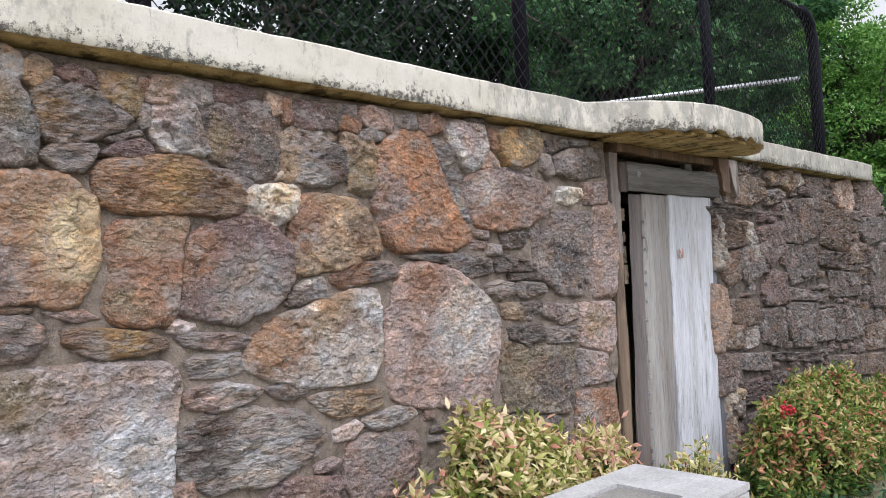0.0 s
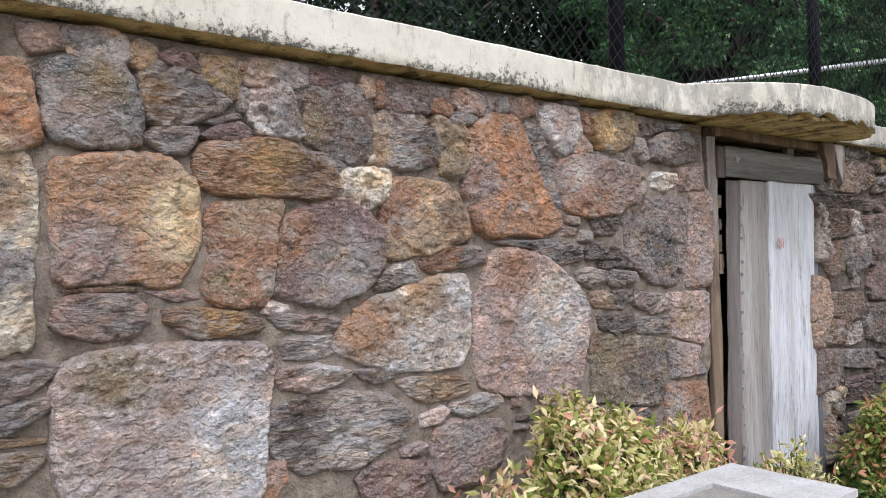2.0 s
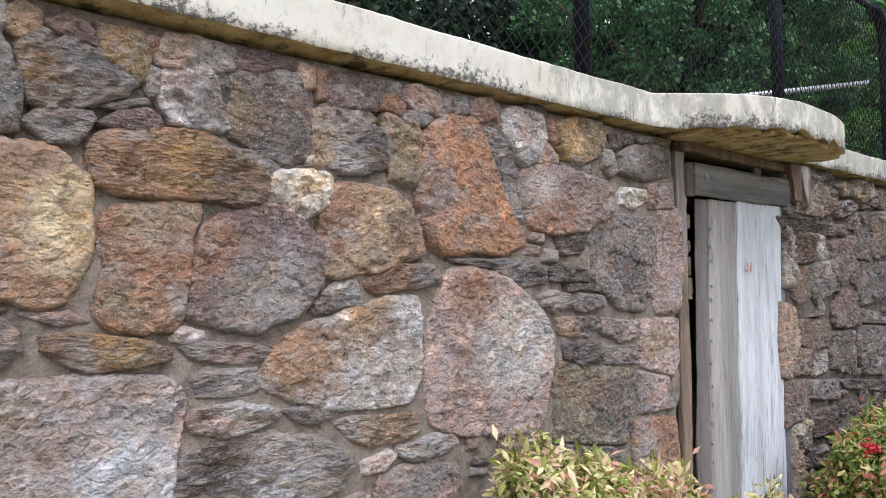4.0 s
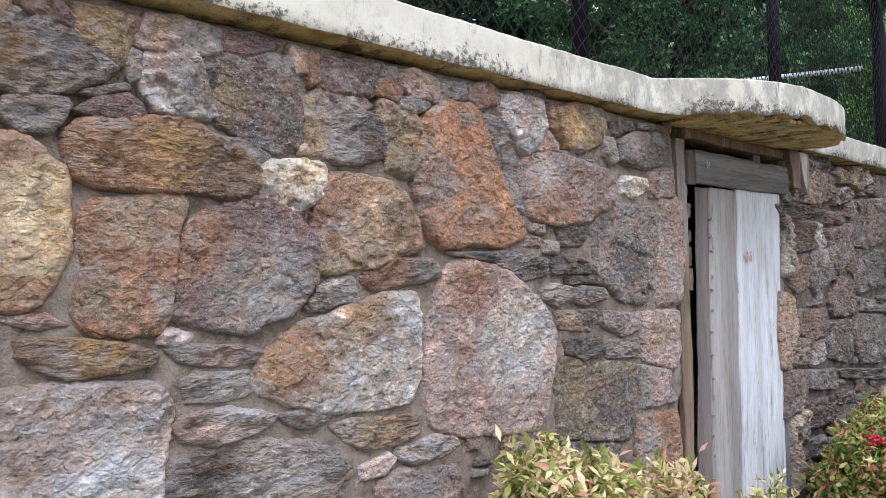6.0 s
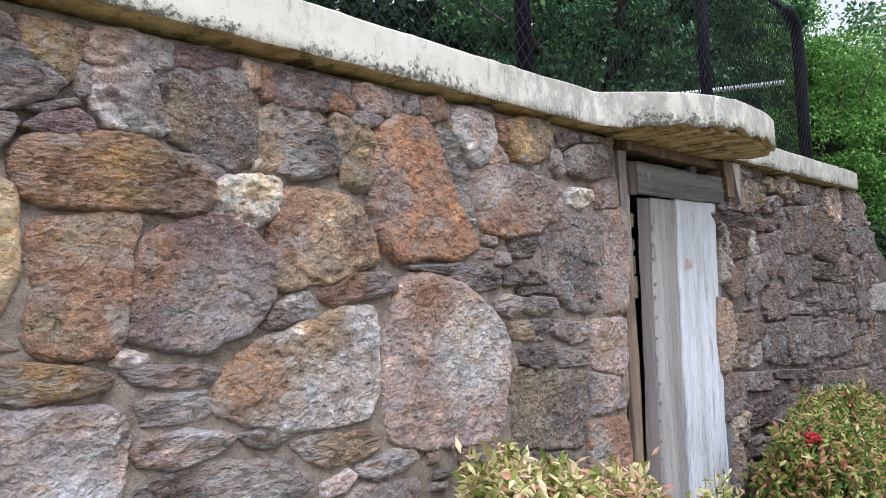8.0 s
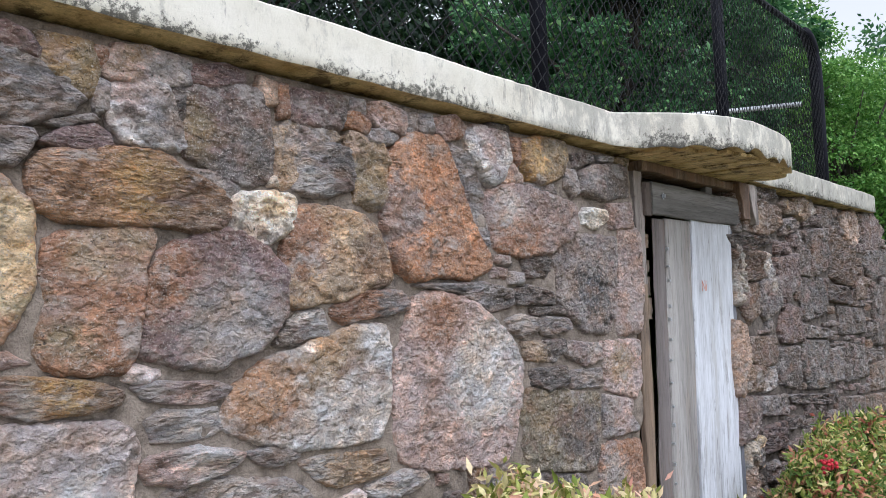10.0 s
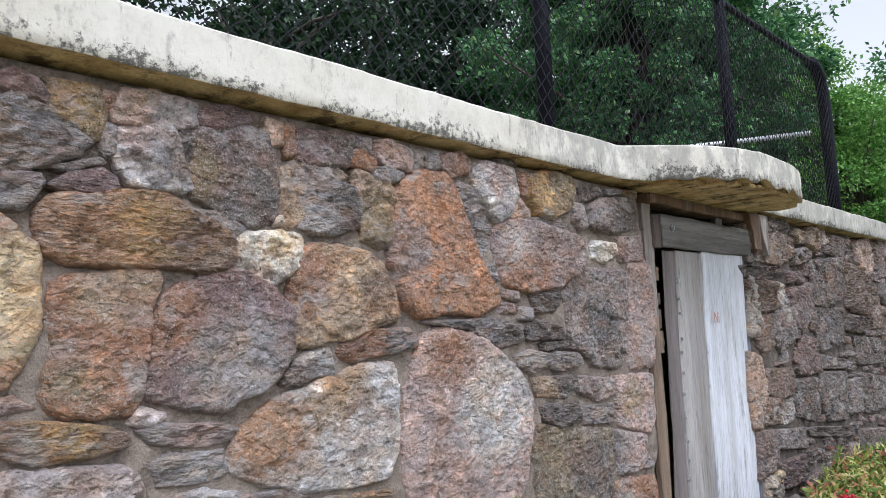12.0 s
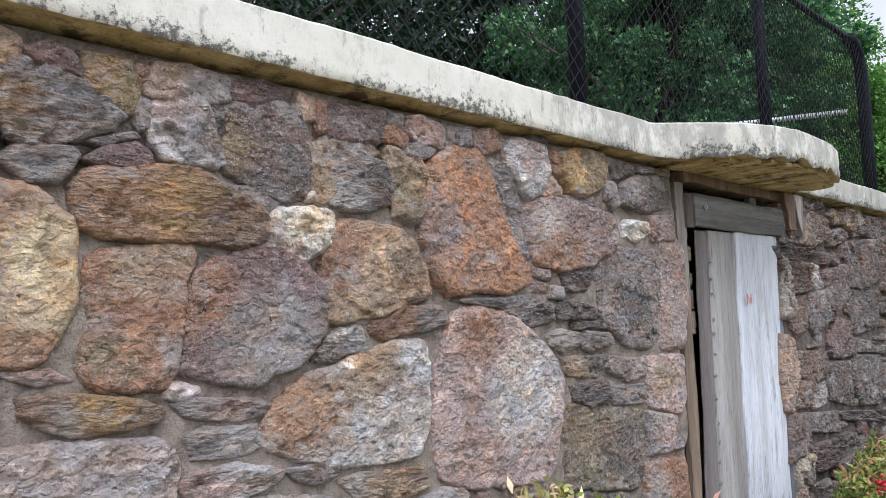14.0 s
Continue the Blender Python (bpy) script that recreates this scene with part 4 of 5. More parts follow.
stone(wall_left, ((-1.155, 0.725), (-0.991, 0.722), (-0.934, 0.703), (-0.992, 0.656), (-1.065, 0.624), (-1.156, 0.643)), GREY, "l")
stone(wall_left, ((-1.156, 0.617), (-0.967, 0.629), (-0.961, 0.596), (-1.054, 0.558), (-1.157, 0.568)), GREY, "l")
stone(wall_left, ((-1.157, 0.558), (-0.968, 0.533), (-0.966, 0.517), (-1.157, 0.528)), TAN, "l")
stone(wall_left, ((-1.157, 0.516), (-0.981, 0.499), (-0.975, 0.470), (-1.043, 0.431), (-1.158, 0.438)), GREY, "l", (OLIVE, -1.03, 0.47, 0.03))
stone(wall_right, ((3.297, 1.580), (3.689, 1.623), (3.726, 1.555), (3.391, 1.508), (3.261, 1.511)), DGREY, "g")
stone(wall_right, ((3.212, 1.465), (3.481, 1.508), (3.764, 1.486), (3.797, 1.388), (3.642, 1.345), (3.544, 1.330), (3.233, 1.329)), BROWN, "g", (TAN, 3.42, 1.40, 0.05))
stone(wall_right, ((3.791, 1.524), (3.930, 1.553), (4.065, 1.526), (4.100, 1.479), (3.917, 1.478)), TAN, "g", (CREAM, 3.90, 1.54, 0.02))
stone(wall_right, ((4.107, 1.578), (4.212, 1.593), (4.334, 1.506), (4.207, 1.452), (4.113, 1.491)), TAN, "g", (CREAM, 4.13, 1.47, 0.02))
stone(wall_right, ((4.388, 1.600), (4.456, 1.514), (4.342, 1.487)), WHITE, "g")
stone(wall_right, ((4.502, 1.557), (4.829, 1.567), (4.864, 1.415), (4.722, 1.380), (4.541, 1.439)), DGREY, "g")
stone(wall_right, ((3.803, 1.417), (4.017, 1.444), (4.035, 1.363), (3.818, 1.332)), GREY, "g", (SLATE, 3.92, 1.39, 0.02))
stone(wall_right, ((2.984, 1.292), (3.587, 1.308), (3.609, 1.267), (3.258, 1.222), (3.054, 1.232)), DGREY, "l")
stone(wall_right, ((3.035, 1.209), (3.432, 1.210), (3.407, 1.059), (3.146, 1.042), (3.082, 1.153)), BROWN, "l")
stone(wall_right, ((3.466, 1.194), (3.558, 1.190), (3.615, 1.076), (3.516, 1.052), (3.473, 1.127)), WHITE, "g", (GREY, 3.55, 1.09, 0.02))
stone(wall_right, ((4.111, 1.360), (4.662, 1.405), (4.698, 1.142), (4.346, 1.080), (4.061, 1.097)), DGREY, "g", (BROWN, 4.38, 1.25, 0.06))
stone(wall_right, ((4.817, 1.384), (5.350, 1.297), (5.326, 1.062), (5.133, 1.019), (4.761, 1.061)), BROWN, "l", (MAUVE, 5.02, 1.15, 0.04))
stone(wall_right, ((5.105, 1.543), (5.451, 1.592), (5.502, 1.401), (5.355, 1.319), (5.183, 1.365)), PEACH, "g", (MAUVE, 5.33, 1.53, 0.03))
stone(wall_right, ((5.663, 1.593), (5.926, 1.610), (6.264, 1.483), (6.028, 1.303), (5.714, 1.317)), MAUVE, "g")
stone(wall_right, ((5.706, 1.285), (6.213, 1.294), (6.261, 1.113), (5.788, 1.063), (5.639, 1.154)), BLUE, "g")
stone(wall_right, ((3.679, 1.164), (4.027, 1.208), (4.015, 1.023), (3.817, 0.924), (3.697, 0.989)), PURP, "g")
stone(wall_right, ((3.401, 1.019), (3.640, 1.052), (3.679, 0.885), (3.459, 0.823), (3.365, 0.909)), GREY, "g", (WHITE, 3.56, 1.02, 0.02))
stone(wall_right, ((3.165, 1.004), (3.356, 1.016), (3.348, 0.860), (3.192, 0.801), (3.124, 0.899)), BROWN, "g", (RUST, 3.21, 0.93, 0.03))
stone(wall_right, ((4.109, 1.053), (4.653, 1.053), (4.540, 0.823), (4.171, 0.786), (4.082, 0.911)), SLATE, "g", (MAUVE, 4.20, 0.95, 0.03))
stone(wall_right, ((4.737, 1.012), (5.277, 0.988), (5.173, 0.868), (4.686, 0.899)), DGREY, "l")
stone(wall_right, ((5.780, 1.030), (6.221, 0.966), (6.161, 0.531), (5.829, 0.536), (5.816, 0.830)), DGREY, "g")
stone(wall_right, ((4.880, 0.854), (5.555, 0.814), (5.511, 0.636), (4.906, 0.654)), DGREY, "g")
stone(wall_right, ((3.829, 0.881), (4.015, 0.850), (4.011, 0.657), (3.719, 0.663), (3.684, 0.745)), PURP, "g")
stone(wall_right, ((4.054, 0.765), (4.644, 0.700), (4.631, 0.640), (4.092, 0.671)), GREY, "g", (SILV, 4.33, 0.70, 0.02))
stone(wall_right, ((3.179, 0.715), (3.532, 0.705), (3.525, 0.550), (3.325, 0.556), (3.176, 0.594)), BROWN, "g")
stone(wall_right, ((2.983, 0.810), (3.131, 0.781), (3.154, 0.612), (3.051, 0.423), (2.974, 0.441), (2.959, 0.596)), PEACH, "g", (TAN, 3.04, 0.53, 0.02))
stone(wall_right, ((3.170, 0.556), (3.323, 0.544), (3.303, 0.422), (3.134, 0.430)), TAN, "g")
stone(wall_right, ((3.364, 0.524), (3.521, 0.530), (3.530, 0.415), (3.371, 0.405)), SILV, "g")
stone(wall_right, ((3.633, 0.620), (3.972, 0.619), (3.985, 0.404), (3.873, 0.380), (3.627, 0.422)), DGREY, "g")
stone(wall_right, ((4.054, 0.647), (4.561, 0.617), (4.461, 0.320), (4.143, 0.352), (4.053, 0.471)), BLUE, "g", (DGREY, 4.16, 0.42, 0.04))
stone(wall_right, ((4.613, 0.554), (4.884, 0.556), (4.836, 0.342), (4.569, 0.348)), GREY, "g")
stone(wall_right, ((4.949, 0.593), (5.564, 0.512), (5.560, 0.297), (4.971, 0.309)), DGREY, "g", (PURP, 5.16, 0.50, 0.03))
stone(wall_right, ((5.646, 0.370), (6.120, 0.379), (6.096, 0.152), (5.648, 0.175)), BROWN, "g")
stone(wall_right, ((3.762, 0.339), (4.551, 0.263), (4.599, 0.187), (3.854, 0.275)), GREY, "l")
stone(wall_right, ((3.312, 0.372), (3.712, 0.341), (3.691, 0.226), (3.323, 0.274)), GREY, "g")
stone(wall_right, ((3.021, 0.384), (3.251, 0.373), (3.264, 0.185), (3.010, 0.161)), MAUVE, "g")
stone(wall_right, ((4.672, 0.218), (5.315, 0.163), (5.347, -0.032), (4.704, 0.055)), DGREY, "g")
stone(wall_right, ((5.473, 0.150), (5.991, 0.116), (5.942, -0.066), (5.436, -0.000)), BROWN, "g")
stone(wall_right, ((3.065, 1.214), (3.136, 1.216), (3.167, 0.995), (3.092, 0.918), (3.032, 0.935)), WHITE, "g", (PEACH, 3.01, 0.96, 0.02))
stone(wall_right, ((6.311, 0.792), (7.017, 0.799), (7.052, 0.531), (6.292, 0.582)), SILV, "g")

stone(wall_right, ((3.07, 0.14), (3.15, 0.13), (3.17, -0.22), (3.08, -0.24)), WHITE, "g", (PEACH, 3.12, -0.1, 0.08))
stone(wall_right, ((3.19, 0.18), (3.30, 0.14), (3.28, 0.00), (3.20, 0.02)), CREAM, "g", (GREY, 3.26, 0.05, 0.05))


def fill(parent, x0, x1, z0, z1, wide, tall, seed):
    """Lays plain rubble wherever no stone lies yet."""
    dice = random.Random(seed)
    z = z0
    while z < z1:
        h = dice.uniform(*tall)
        x = x0
        while x < x1:
            w = dice.uniform(*wide)
            a, b, c, d = x, x + w, z + dice.uniform(-0.01, 0.01), z + h
            free = not any(covered(a + (b - a) * i / 4, c + (d - c) * j / 4) for i in range(5) for j in range(5))
            if free and b < x1 + 0.02 and d < top_of(b) - 0.01:
                k = [dice.uniform(0.02, 0.30) for _ in range(8)]
                ring = ((a + w * k[0], c + 0.005), (b - w * k[1], c + h * 0.04), (b - 0.006, c + h * k[2]), (b - w * 0.04, d - h * k[3]), (b - w * k[4], d - 0.006), (a + w * k[5], d - h * 0.05), (a + 0.006, d - h * k[6]), (a + w * 0.03, c + h * k[7]))
                stone(parent, ring, dice.choice((GREY, DGREY, MAUVE, BROWN, GREY, PURP)), dice.choice("ggl"))
            x += w
        z += h


fill(wall_left, -1.15, 1.91, -0.36, 0.45, (0.16, 0.30), (0.10, 0.18), 3)
fill(wall_left, -1.0, 1.84, 0.3, 1.56, (0.04, 0.09), (0.025, 0.04), 4)
fill(wall_left, -3.3, -1.14, -0.36, 1.58, (0.22, 0.42), (0.16, 0.28), 5)
fill(wall_right, 3.06, 7.5, -0.36, 1.56, (0.22, 0.40), (0.14, 0.22), 6)
fill(wall_right, 3.08, 6.6, -0.2, 1.58, (0.09, 0.2), (0.06, 0.11), 7)
fill(wall_right, 3.08, 6.6, -0.2, 1.58, (0.05, 0.1), (0.03, 0.06), 8)

# ---- coping with the rounded porch over the door ----
TOP, UNDER, FRONT = 1.745, 1.600, -0.072


def front_of(x):
    u = (x - 2.42) / 0.75
    if abs(u) >= 1:
        return FRONT
    hump = 1 - abs(u) ** 2.2
    return FRONT - 0.345 * (hump ** (1.05 if u < 0 else 0.25))


def coping(x0, x1):
    stations, x = [], x0
    while x < x1:
        stations.append(x)
        x += 0.004 if 3.10 < x < 3.18 else 0.022
    stations.append(x1)
    verts, faces, which = [], [], []
    for x in stations:
        f = front_of(x)
        out = (FRONT - f) / 0.345
        chip = 0.008 * abs(noise.noise((x * 5, 0, 0))) + 0.008 * max(0, noise.noise((x * 14, 2, 0)) - 0.1)
        scallop = 0.050 * max(0, out - 0.2) * abs(math.sin((x - 1.7 + 0.05 * noise.noise((x * 3, 1, 1))) / 0.19 * math.pi)) * (0.7 + 0.6 * noise.noise((x * 5, 3, 3))) if x < 3.12 else 0
        t = TOP + 0.006 * noise.noise((x * 3, 5, 0)) + 0.003 * noise.noise((x * 17, 5, 0))
        wob = 0.004 * noise.noise((x * 3, 9, 0))
        b = UNDER - 0.014 * min(1, max(0, out * 4)) + chip * 0.6 + scallop
        for y, z in ((0.44, t - 0.01), (0.2, t), (f + 0.03, t), (f + 0.007, t - 0.002), (f + 0.001 + wob, t - 0.009), (f + wob, t - 0.05), (f + wob + 0.002, t - 0.09),
                     (f + wob, b + 0.03), (f + wob + 0.001, b + 0.006), (f + wob + 0.005, b), (f + 0.05, max(b, UNDER) + 0.004), (0.0, UNDER), (0.44, UNDER)):
            verts.append((x, y, z))
    k = 13
    for i in range(len(stations) - 1):
        for c in range(k):
            a, b = i * k + c, i * k + (c + 1) % k
            faces.append((a, a + k, b + k, b))
            which.append(1 if c in (9, 10, 11) else 0)
    faces += [tuple(range(k)), tuple((len(stations) - 1) * k + c for c in range(k - 1, -1, -1))]
    which += [0, 0]
    return mesh_of("slab", verts, faces, [COPING, SOFFIT], True, which)


cap = thing("coping", (1, 0.2, UNDER), "cream-painted concrete coping with grey mould and a rounded porch", "coping", kind="structure")
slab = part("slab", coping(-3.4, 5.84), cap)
for e in slab.data.edges:
    k = {v % 13 for v in e.vertices}
    e.use_edge_sharp = len(k) == 1 and bool(k & {0, 2, 4, 9, 10, 12})
dice = random.Random(11)
x = 1.86
while x < 3.1:
    w = dice.uniform(0.085, 0.115)
    y0 = max(front_of(x + 0.01), front_of(min(x + w, 3.14))) + 0.045
    if y0 < -0.09:
        part("board", box("board", (x + 0.005, y0, UNDER - 0.006 - dice.uniform(0, 0.006)), (x + w - 0.005, 0.02, UNDER + 0.006), SOFFIT, 0.003), cap, "ochre-stained soffit board")
    x += w

# ---- the old door ----
door = thing("door_1", (2.55, 0.06, LOW), "narrow weathered grey plank door standing slightly ajar", "door", kind="structure")


def leaning(me, lean):
    """Shears an upright board, so that its head stands over to one side."""
    for v in me.vertices:
        v.co.x += lean * (v.co.z - 0.65)
    return me


part("lintel", board_lying("lintel", 2.02, 3.06, -0.01, 0.10, 1.542, 1.590, RED_WOOD, 41.0), door, "dark red-brown timber lintel")
# added dark board that gives the shade between lintel and header
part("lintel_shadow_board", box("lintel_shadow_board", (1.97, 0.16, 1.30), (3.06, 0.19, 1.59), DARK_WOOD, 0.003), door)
part("stub", board("stub", 2.795, 2.872, 0.03, 0.06, 1.45, 1.545, HEAD_WOOD, 44.0, 0.006, 5), door, "short grey stub behind the header")
part("frame_post", board("frame_post", 1.966, 2.048, 0.004, 0.03, -0.38, 1.02, POST_WOOD, 2.0, 0.016), door, "split ochre-brown door post")
part("frame_post", board("frame_post", 1.985, 2.062, 0.012, 0.06, 1.02, 1.54, HEAD_POST, 2.7, 0.012), door, "splintered grey head of the door post")
part("frame_rail", board("frame_rail", 2.050, 2.09, 0.05, 0.09, 1.08, 1.53, OLD_WOOD, 3.0, 0.010), door)
header = part("header_plank", board_lying("header_plank", 2.100, 3.112, -0.014, 0.012, 1.345, 1.498, HEAD_WOOD, 47.0), door, "rough grey header plank")
part("header_end", board("header_end", 2.050, 2.108, -0.006, 0.014, 1.338, 1.492, DARK_WOOD, 4.0, 0.008, 8), door, "dark end of the header")
part("bolt", box("bolt", (2.182, -0.030, 1.420), (2.208, -0.012, 1.452), ZINC, 0.008), header, "small zinc bolt head")
part("edge_board", leaning(board("edge_board", 2.134, 2.252, 0.020, 0.027, -0.33, 1.332, EDGE_WOOD, 5.0, 0.016), 0.035), door, "dark mauve-grey board edge")
grey_plank = part("plank", leaning(board("plank", 2.246, 2.516, 0.014, 0.042, -0.33, 1.338, DOOR_WOOD, 6.0, 0.010), 0.038), door, "grey-brown plank")
silver_plank = part("plank", leaning(board("plank", 2.521, 3.018, 0.008, 0.038, -0.33, 1.345, SILVER_WOOD, 8.3, 0.020), 0.015), door, "silvery wide plank")
part("edge_strip", board("edge_strip", 2.990, 3.075, 0.014, 0.062, -0.33, 1.33, SLATE_WOOD, 12.0, 0.016), door, "blue-grey wavy edge strip")
nails = random.Random(5)
for i in range(16):
    z = -0.2 + 1.4 * i / 15 + nails.uniform(-0.02, 0.02)
    at = 2.246 + 0.038 * (z - 0.65) + nails.uniform(-0.004, 0.004)
    part("nail", box("nail", (at, 0.002, z), (at + 0.012, 0.020, z + nails.uniform(0.008, 0.02)), ZINC, 0.002), grey_plank)
mark = bpy.data.curves.new("mark", "FONT")
mark.body, mark.size, mark.extrude = "Ni", 0.080, 0.0006
text = new("writing", mark)
bpy.context.view_layer.update()
text_me = bpy.data.meshes.new_from_object(text.evaluated_get(bpy.context.evaluated_depsgraph_get()))
bpy.data.objects.remove(text)
text_me.materials.clear()
text_me.materials.append(RED_MARK)
text_me.transform(pose(2.585, -0.010, 0.985, 90, 0, 0) @ Matrix.Diagonal((0.8, 1, 1, 1)))
part("writing", text_me, silver_plank, "faded red crayon letters")
# unseen dark backing, added so the gap beside the door stays black
part("gap_backing", box("gap_backing", (1.9, 0.47, -0.4), (3.05, 0.55, 1.6), DARK_WOOD, 0), door)

wedge = thing("timber_wedge", (3.2, 0.0, 1.3), "split reddish timber wedge under the porch", "timber")
for x0, x1, z0, seed, narrow in ((3.065, 3.215, 1.385, 31.0, 0.45), (3.20, 3.335, 1.36, 33.0, 0.7)):
    me = board("splinter", x0, x1, -0.04, 0.03, z0, 1.588, RED_WOOD if seed < 32 else HEAD_POST, seed, 0.014, 12)
    for v in me.vertices:
        low_ = (1.588 - v.co.z) / (1.588 - z0)
        v.co.x = x1 - (x1 - v.co.x) * (1 - narrow * low_)
    part("splinter", me, wedge, "pale grey splinter" if seed > 32 else "")
chips = random.Random(17)
for i in range(4):
    z = 0.86 + 0.11 * i
    chip = thing("wood_chip", (2.05, 0.03, z), "loose brown wood chip wedged in the door gap", "wood chip", "wood chips in the gap")
    x0 = 2.07 + chips.uniform(-0.012, 0.02)
    part("chip", board("chip", x0, x0 + chips.uniform(0.02, 0.04), 0.02, 0.034, z, z + chips.uniform(0.05, 0.10), OLD_WOOD, 60.0 + i, 0.012, 5), chip)

# ---- chain-link fence on the wall ----
RAIL = 3.03
fence = thing("chain_link_fence", (3, 0.2, TOP), "black coated chain-link fence standing on the coping", "fence")
CORNER = Vector((5.44, 0.2, 0))
BACK = Vector((3.7, 3.9, 0))


def wire_net(start, end, z0, z1):
    pitch_x, pitch_z, r = 0.039, 0.0395, 0.0029
    length = (end - start).length
    way = (end - start).normalized()
    side = Vector((-way.y, way.x, 0))
    verts, faces = [], []
    count, rows = int(length / pitch_x), int((z1 - z0) / pitch_z)
    for i in range(count):
        for j in range(rows + 1):
            odd = (i + j) % 2
            s = i * pitch_x + (pitch_x * 1.06 if odd else -pitch_x * 0.06)
            sag = 0.012 * noise.noise((s * 1.5, j * 0.06, 4))
            c = start + way * s + side * (0.0035 * (1 if odd else -1) + sag) + Vector((0, 0, z0 + j * pitch_z))
            n = len(verts)
            for a in (0, 1, 2):
                verts.append(c + r * (math.cos(2.0944 * a) * side + math.sin(2.0944 * a) * way * 1.2))
            if j:
                for a in (0, 1, 2):
                    b = (a + 1) % 3
                    faces.append((n - 3 + a, n - 3 + b, n + b, n + a))
    return mesh_of("wire_net", verts, faces, WIRE_COAT)


part("wire_net", wire_net(Vector((-2.4, 0.165, 0)), Vector((5.40, 0.165, 0)), TOP + 0.005, RAIL), fence, "black diamond wire net")
part("wire_net", wire_net(CORNER, BACK, TOP + 0.005, RAIL - 0.05), fence, "black diamond wire net")
for x in (-2.3, -0.35, 1.545, 3.50):
    part("post", tube("post", [(x, 0.2, 1.70), (x, 0.2, RAIL + 0.02)], 0.036, BLACK_COAT, 14), fence, "black round post")
part("corner_post", tube("corner_post", [(5.44, 0.2, 1.70), (5.44, 0.2, 2.2), (5.45, 0.2, 2.62), (5.44, 0.2, 2.82), (5.39, 0.2, 2.94), (5.30, 0.2, 3.01), (5.2, 0.2, RAIL)], 0.048, BLACK_COAT, 14), fence, "black bent corner post")
part("top_rail", tube("top_rail", [(-2.4, 0.2, RAIL), (5.22, 0.2, RAIL)], 0.022, BLACK_COAT), fence)
part("tension_bar", tube("tension_bar", [(5.495, 0.18, 1.75), (5.50, 0.18, 2.75)], 0.006, ZINC, 6), fence, "thin zinc tension bar")
part("post", tube("post", [(BACK.x, BACK.y, 1.55), (BACK.x, BACK.y, RAIL)], 0.031, BLACK_COAT, 14), fence, "black round post")
part("rail", tube("rail", [(5.36, 0.30, 2.5), (4.52, 2.1, 2.5), (3.70, 3.86, 2.5)], 0.021, ZINC), fence, "galvanised steel rail")


# ---- plants ----
def leaf_cloud(name, centres, ways, sizes, mat, slim=0.36, fold=0.10, facing=None):
    """Many small pointed leaves in one mesh; each leaf is its own island."""
    c, d = np.asarray(centres, float), np.asarray(ways, float)
    d /= np.linalg.norm(d, axis=1, keepdims=True) + 1e-9
    rng = np.random.default_rng(len(c))
    r = rng.normal(size=c.shape)
    if facing is not None:
        r = r * 0.8 + np.asarray(facing, float)
    side = np.cross(d, r)
    side /= np.linalg.norm(side, axis=1, keepdims=True) + 1e-9
    up = np.cross(side, d)
    s = np.asarray(sizes, float)[:, None]
    base, tip = c, c + d * s - up * s * 0.10
    mid = c + d * s * 0.45 + up * s * fold
    a, b = mid + side * s * slim / 2 - up * s * fold, mid - side * s * slim / 2 - up * s * fold
    v = np.stack([base, a, tip, b, mid], 1).reshape(-1, 3)
    k = np.arange(len(c))[:, None] * 5
    f = np.concatenate([k + np.array([[0, 1, 4]]), k + np.array([[1, 2, 4]]), k + np.array([[2, 3, 4]]), k + np.array([[3, 0, 4]])])
    me = bpy.data.meshes.new(name)
    me.vertices.add(len(v))
    me.vertices.foreach_set("co", v.ravel())
    me.loops.add(len(f) * 3)
    me.loops.foreach_set("vertex_index", f.ravel().astype(np.int32))
    me.polygons.add(len(f))
    me.polygons.foreach_set("loop_start", np.arange(0, len(f) * 3, 3, dtype=np.int32))
    me.update(calc_edges=True)
    me.materials.append(mat)
    return me


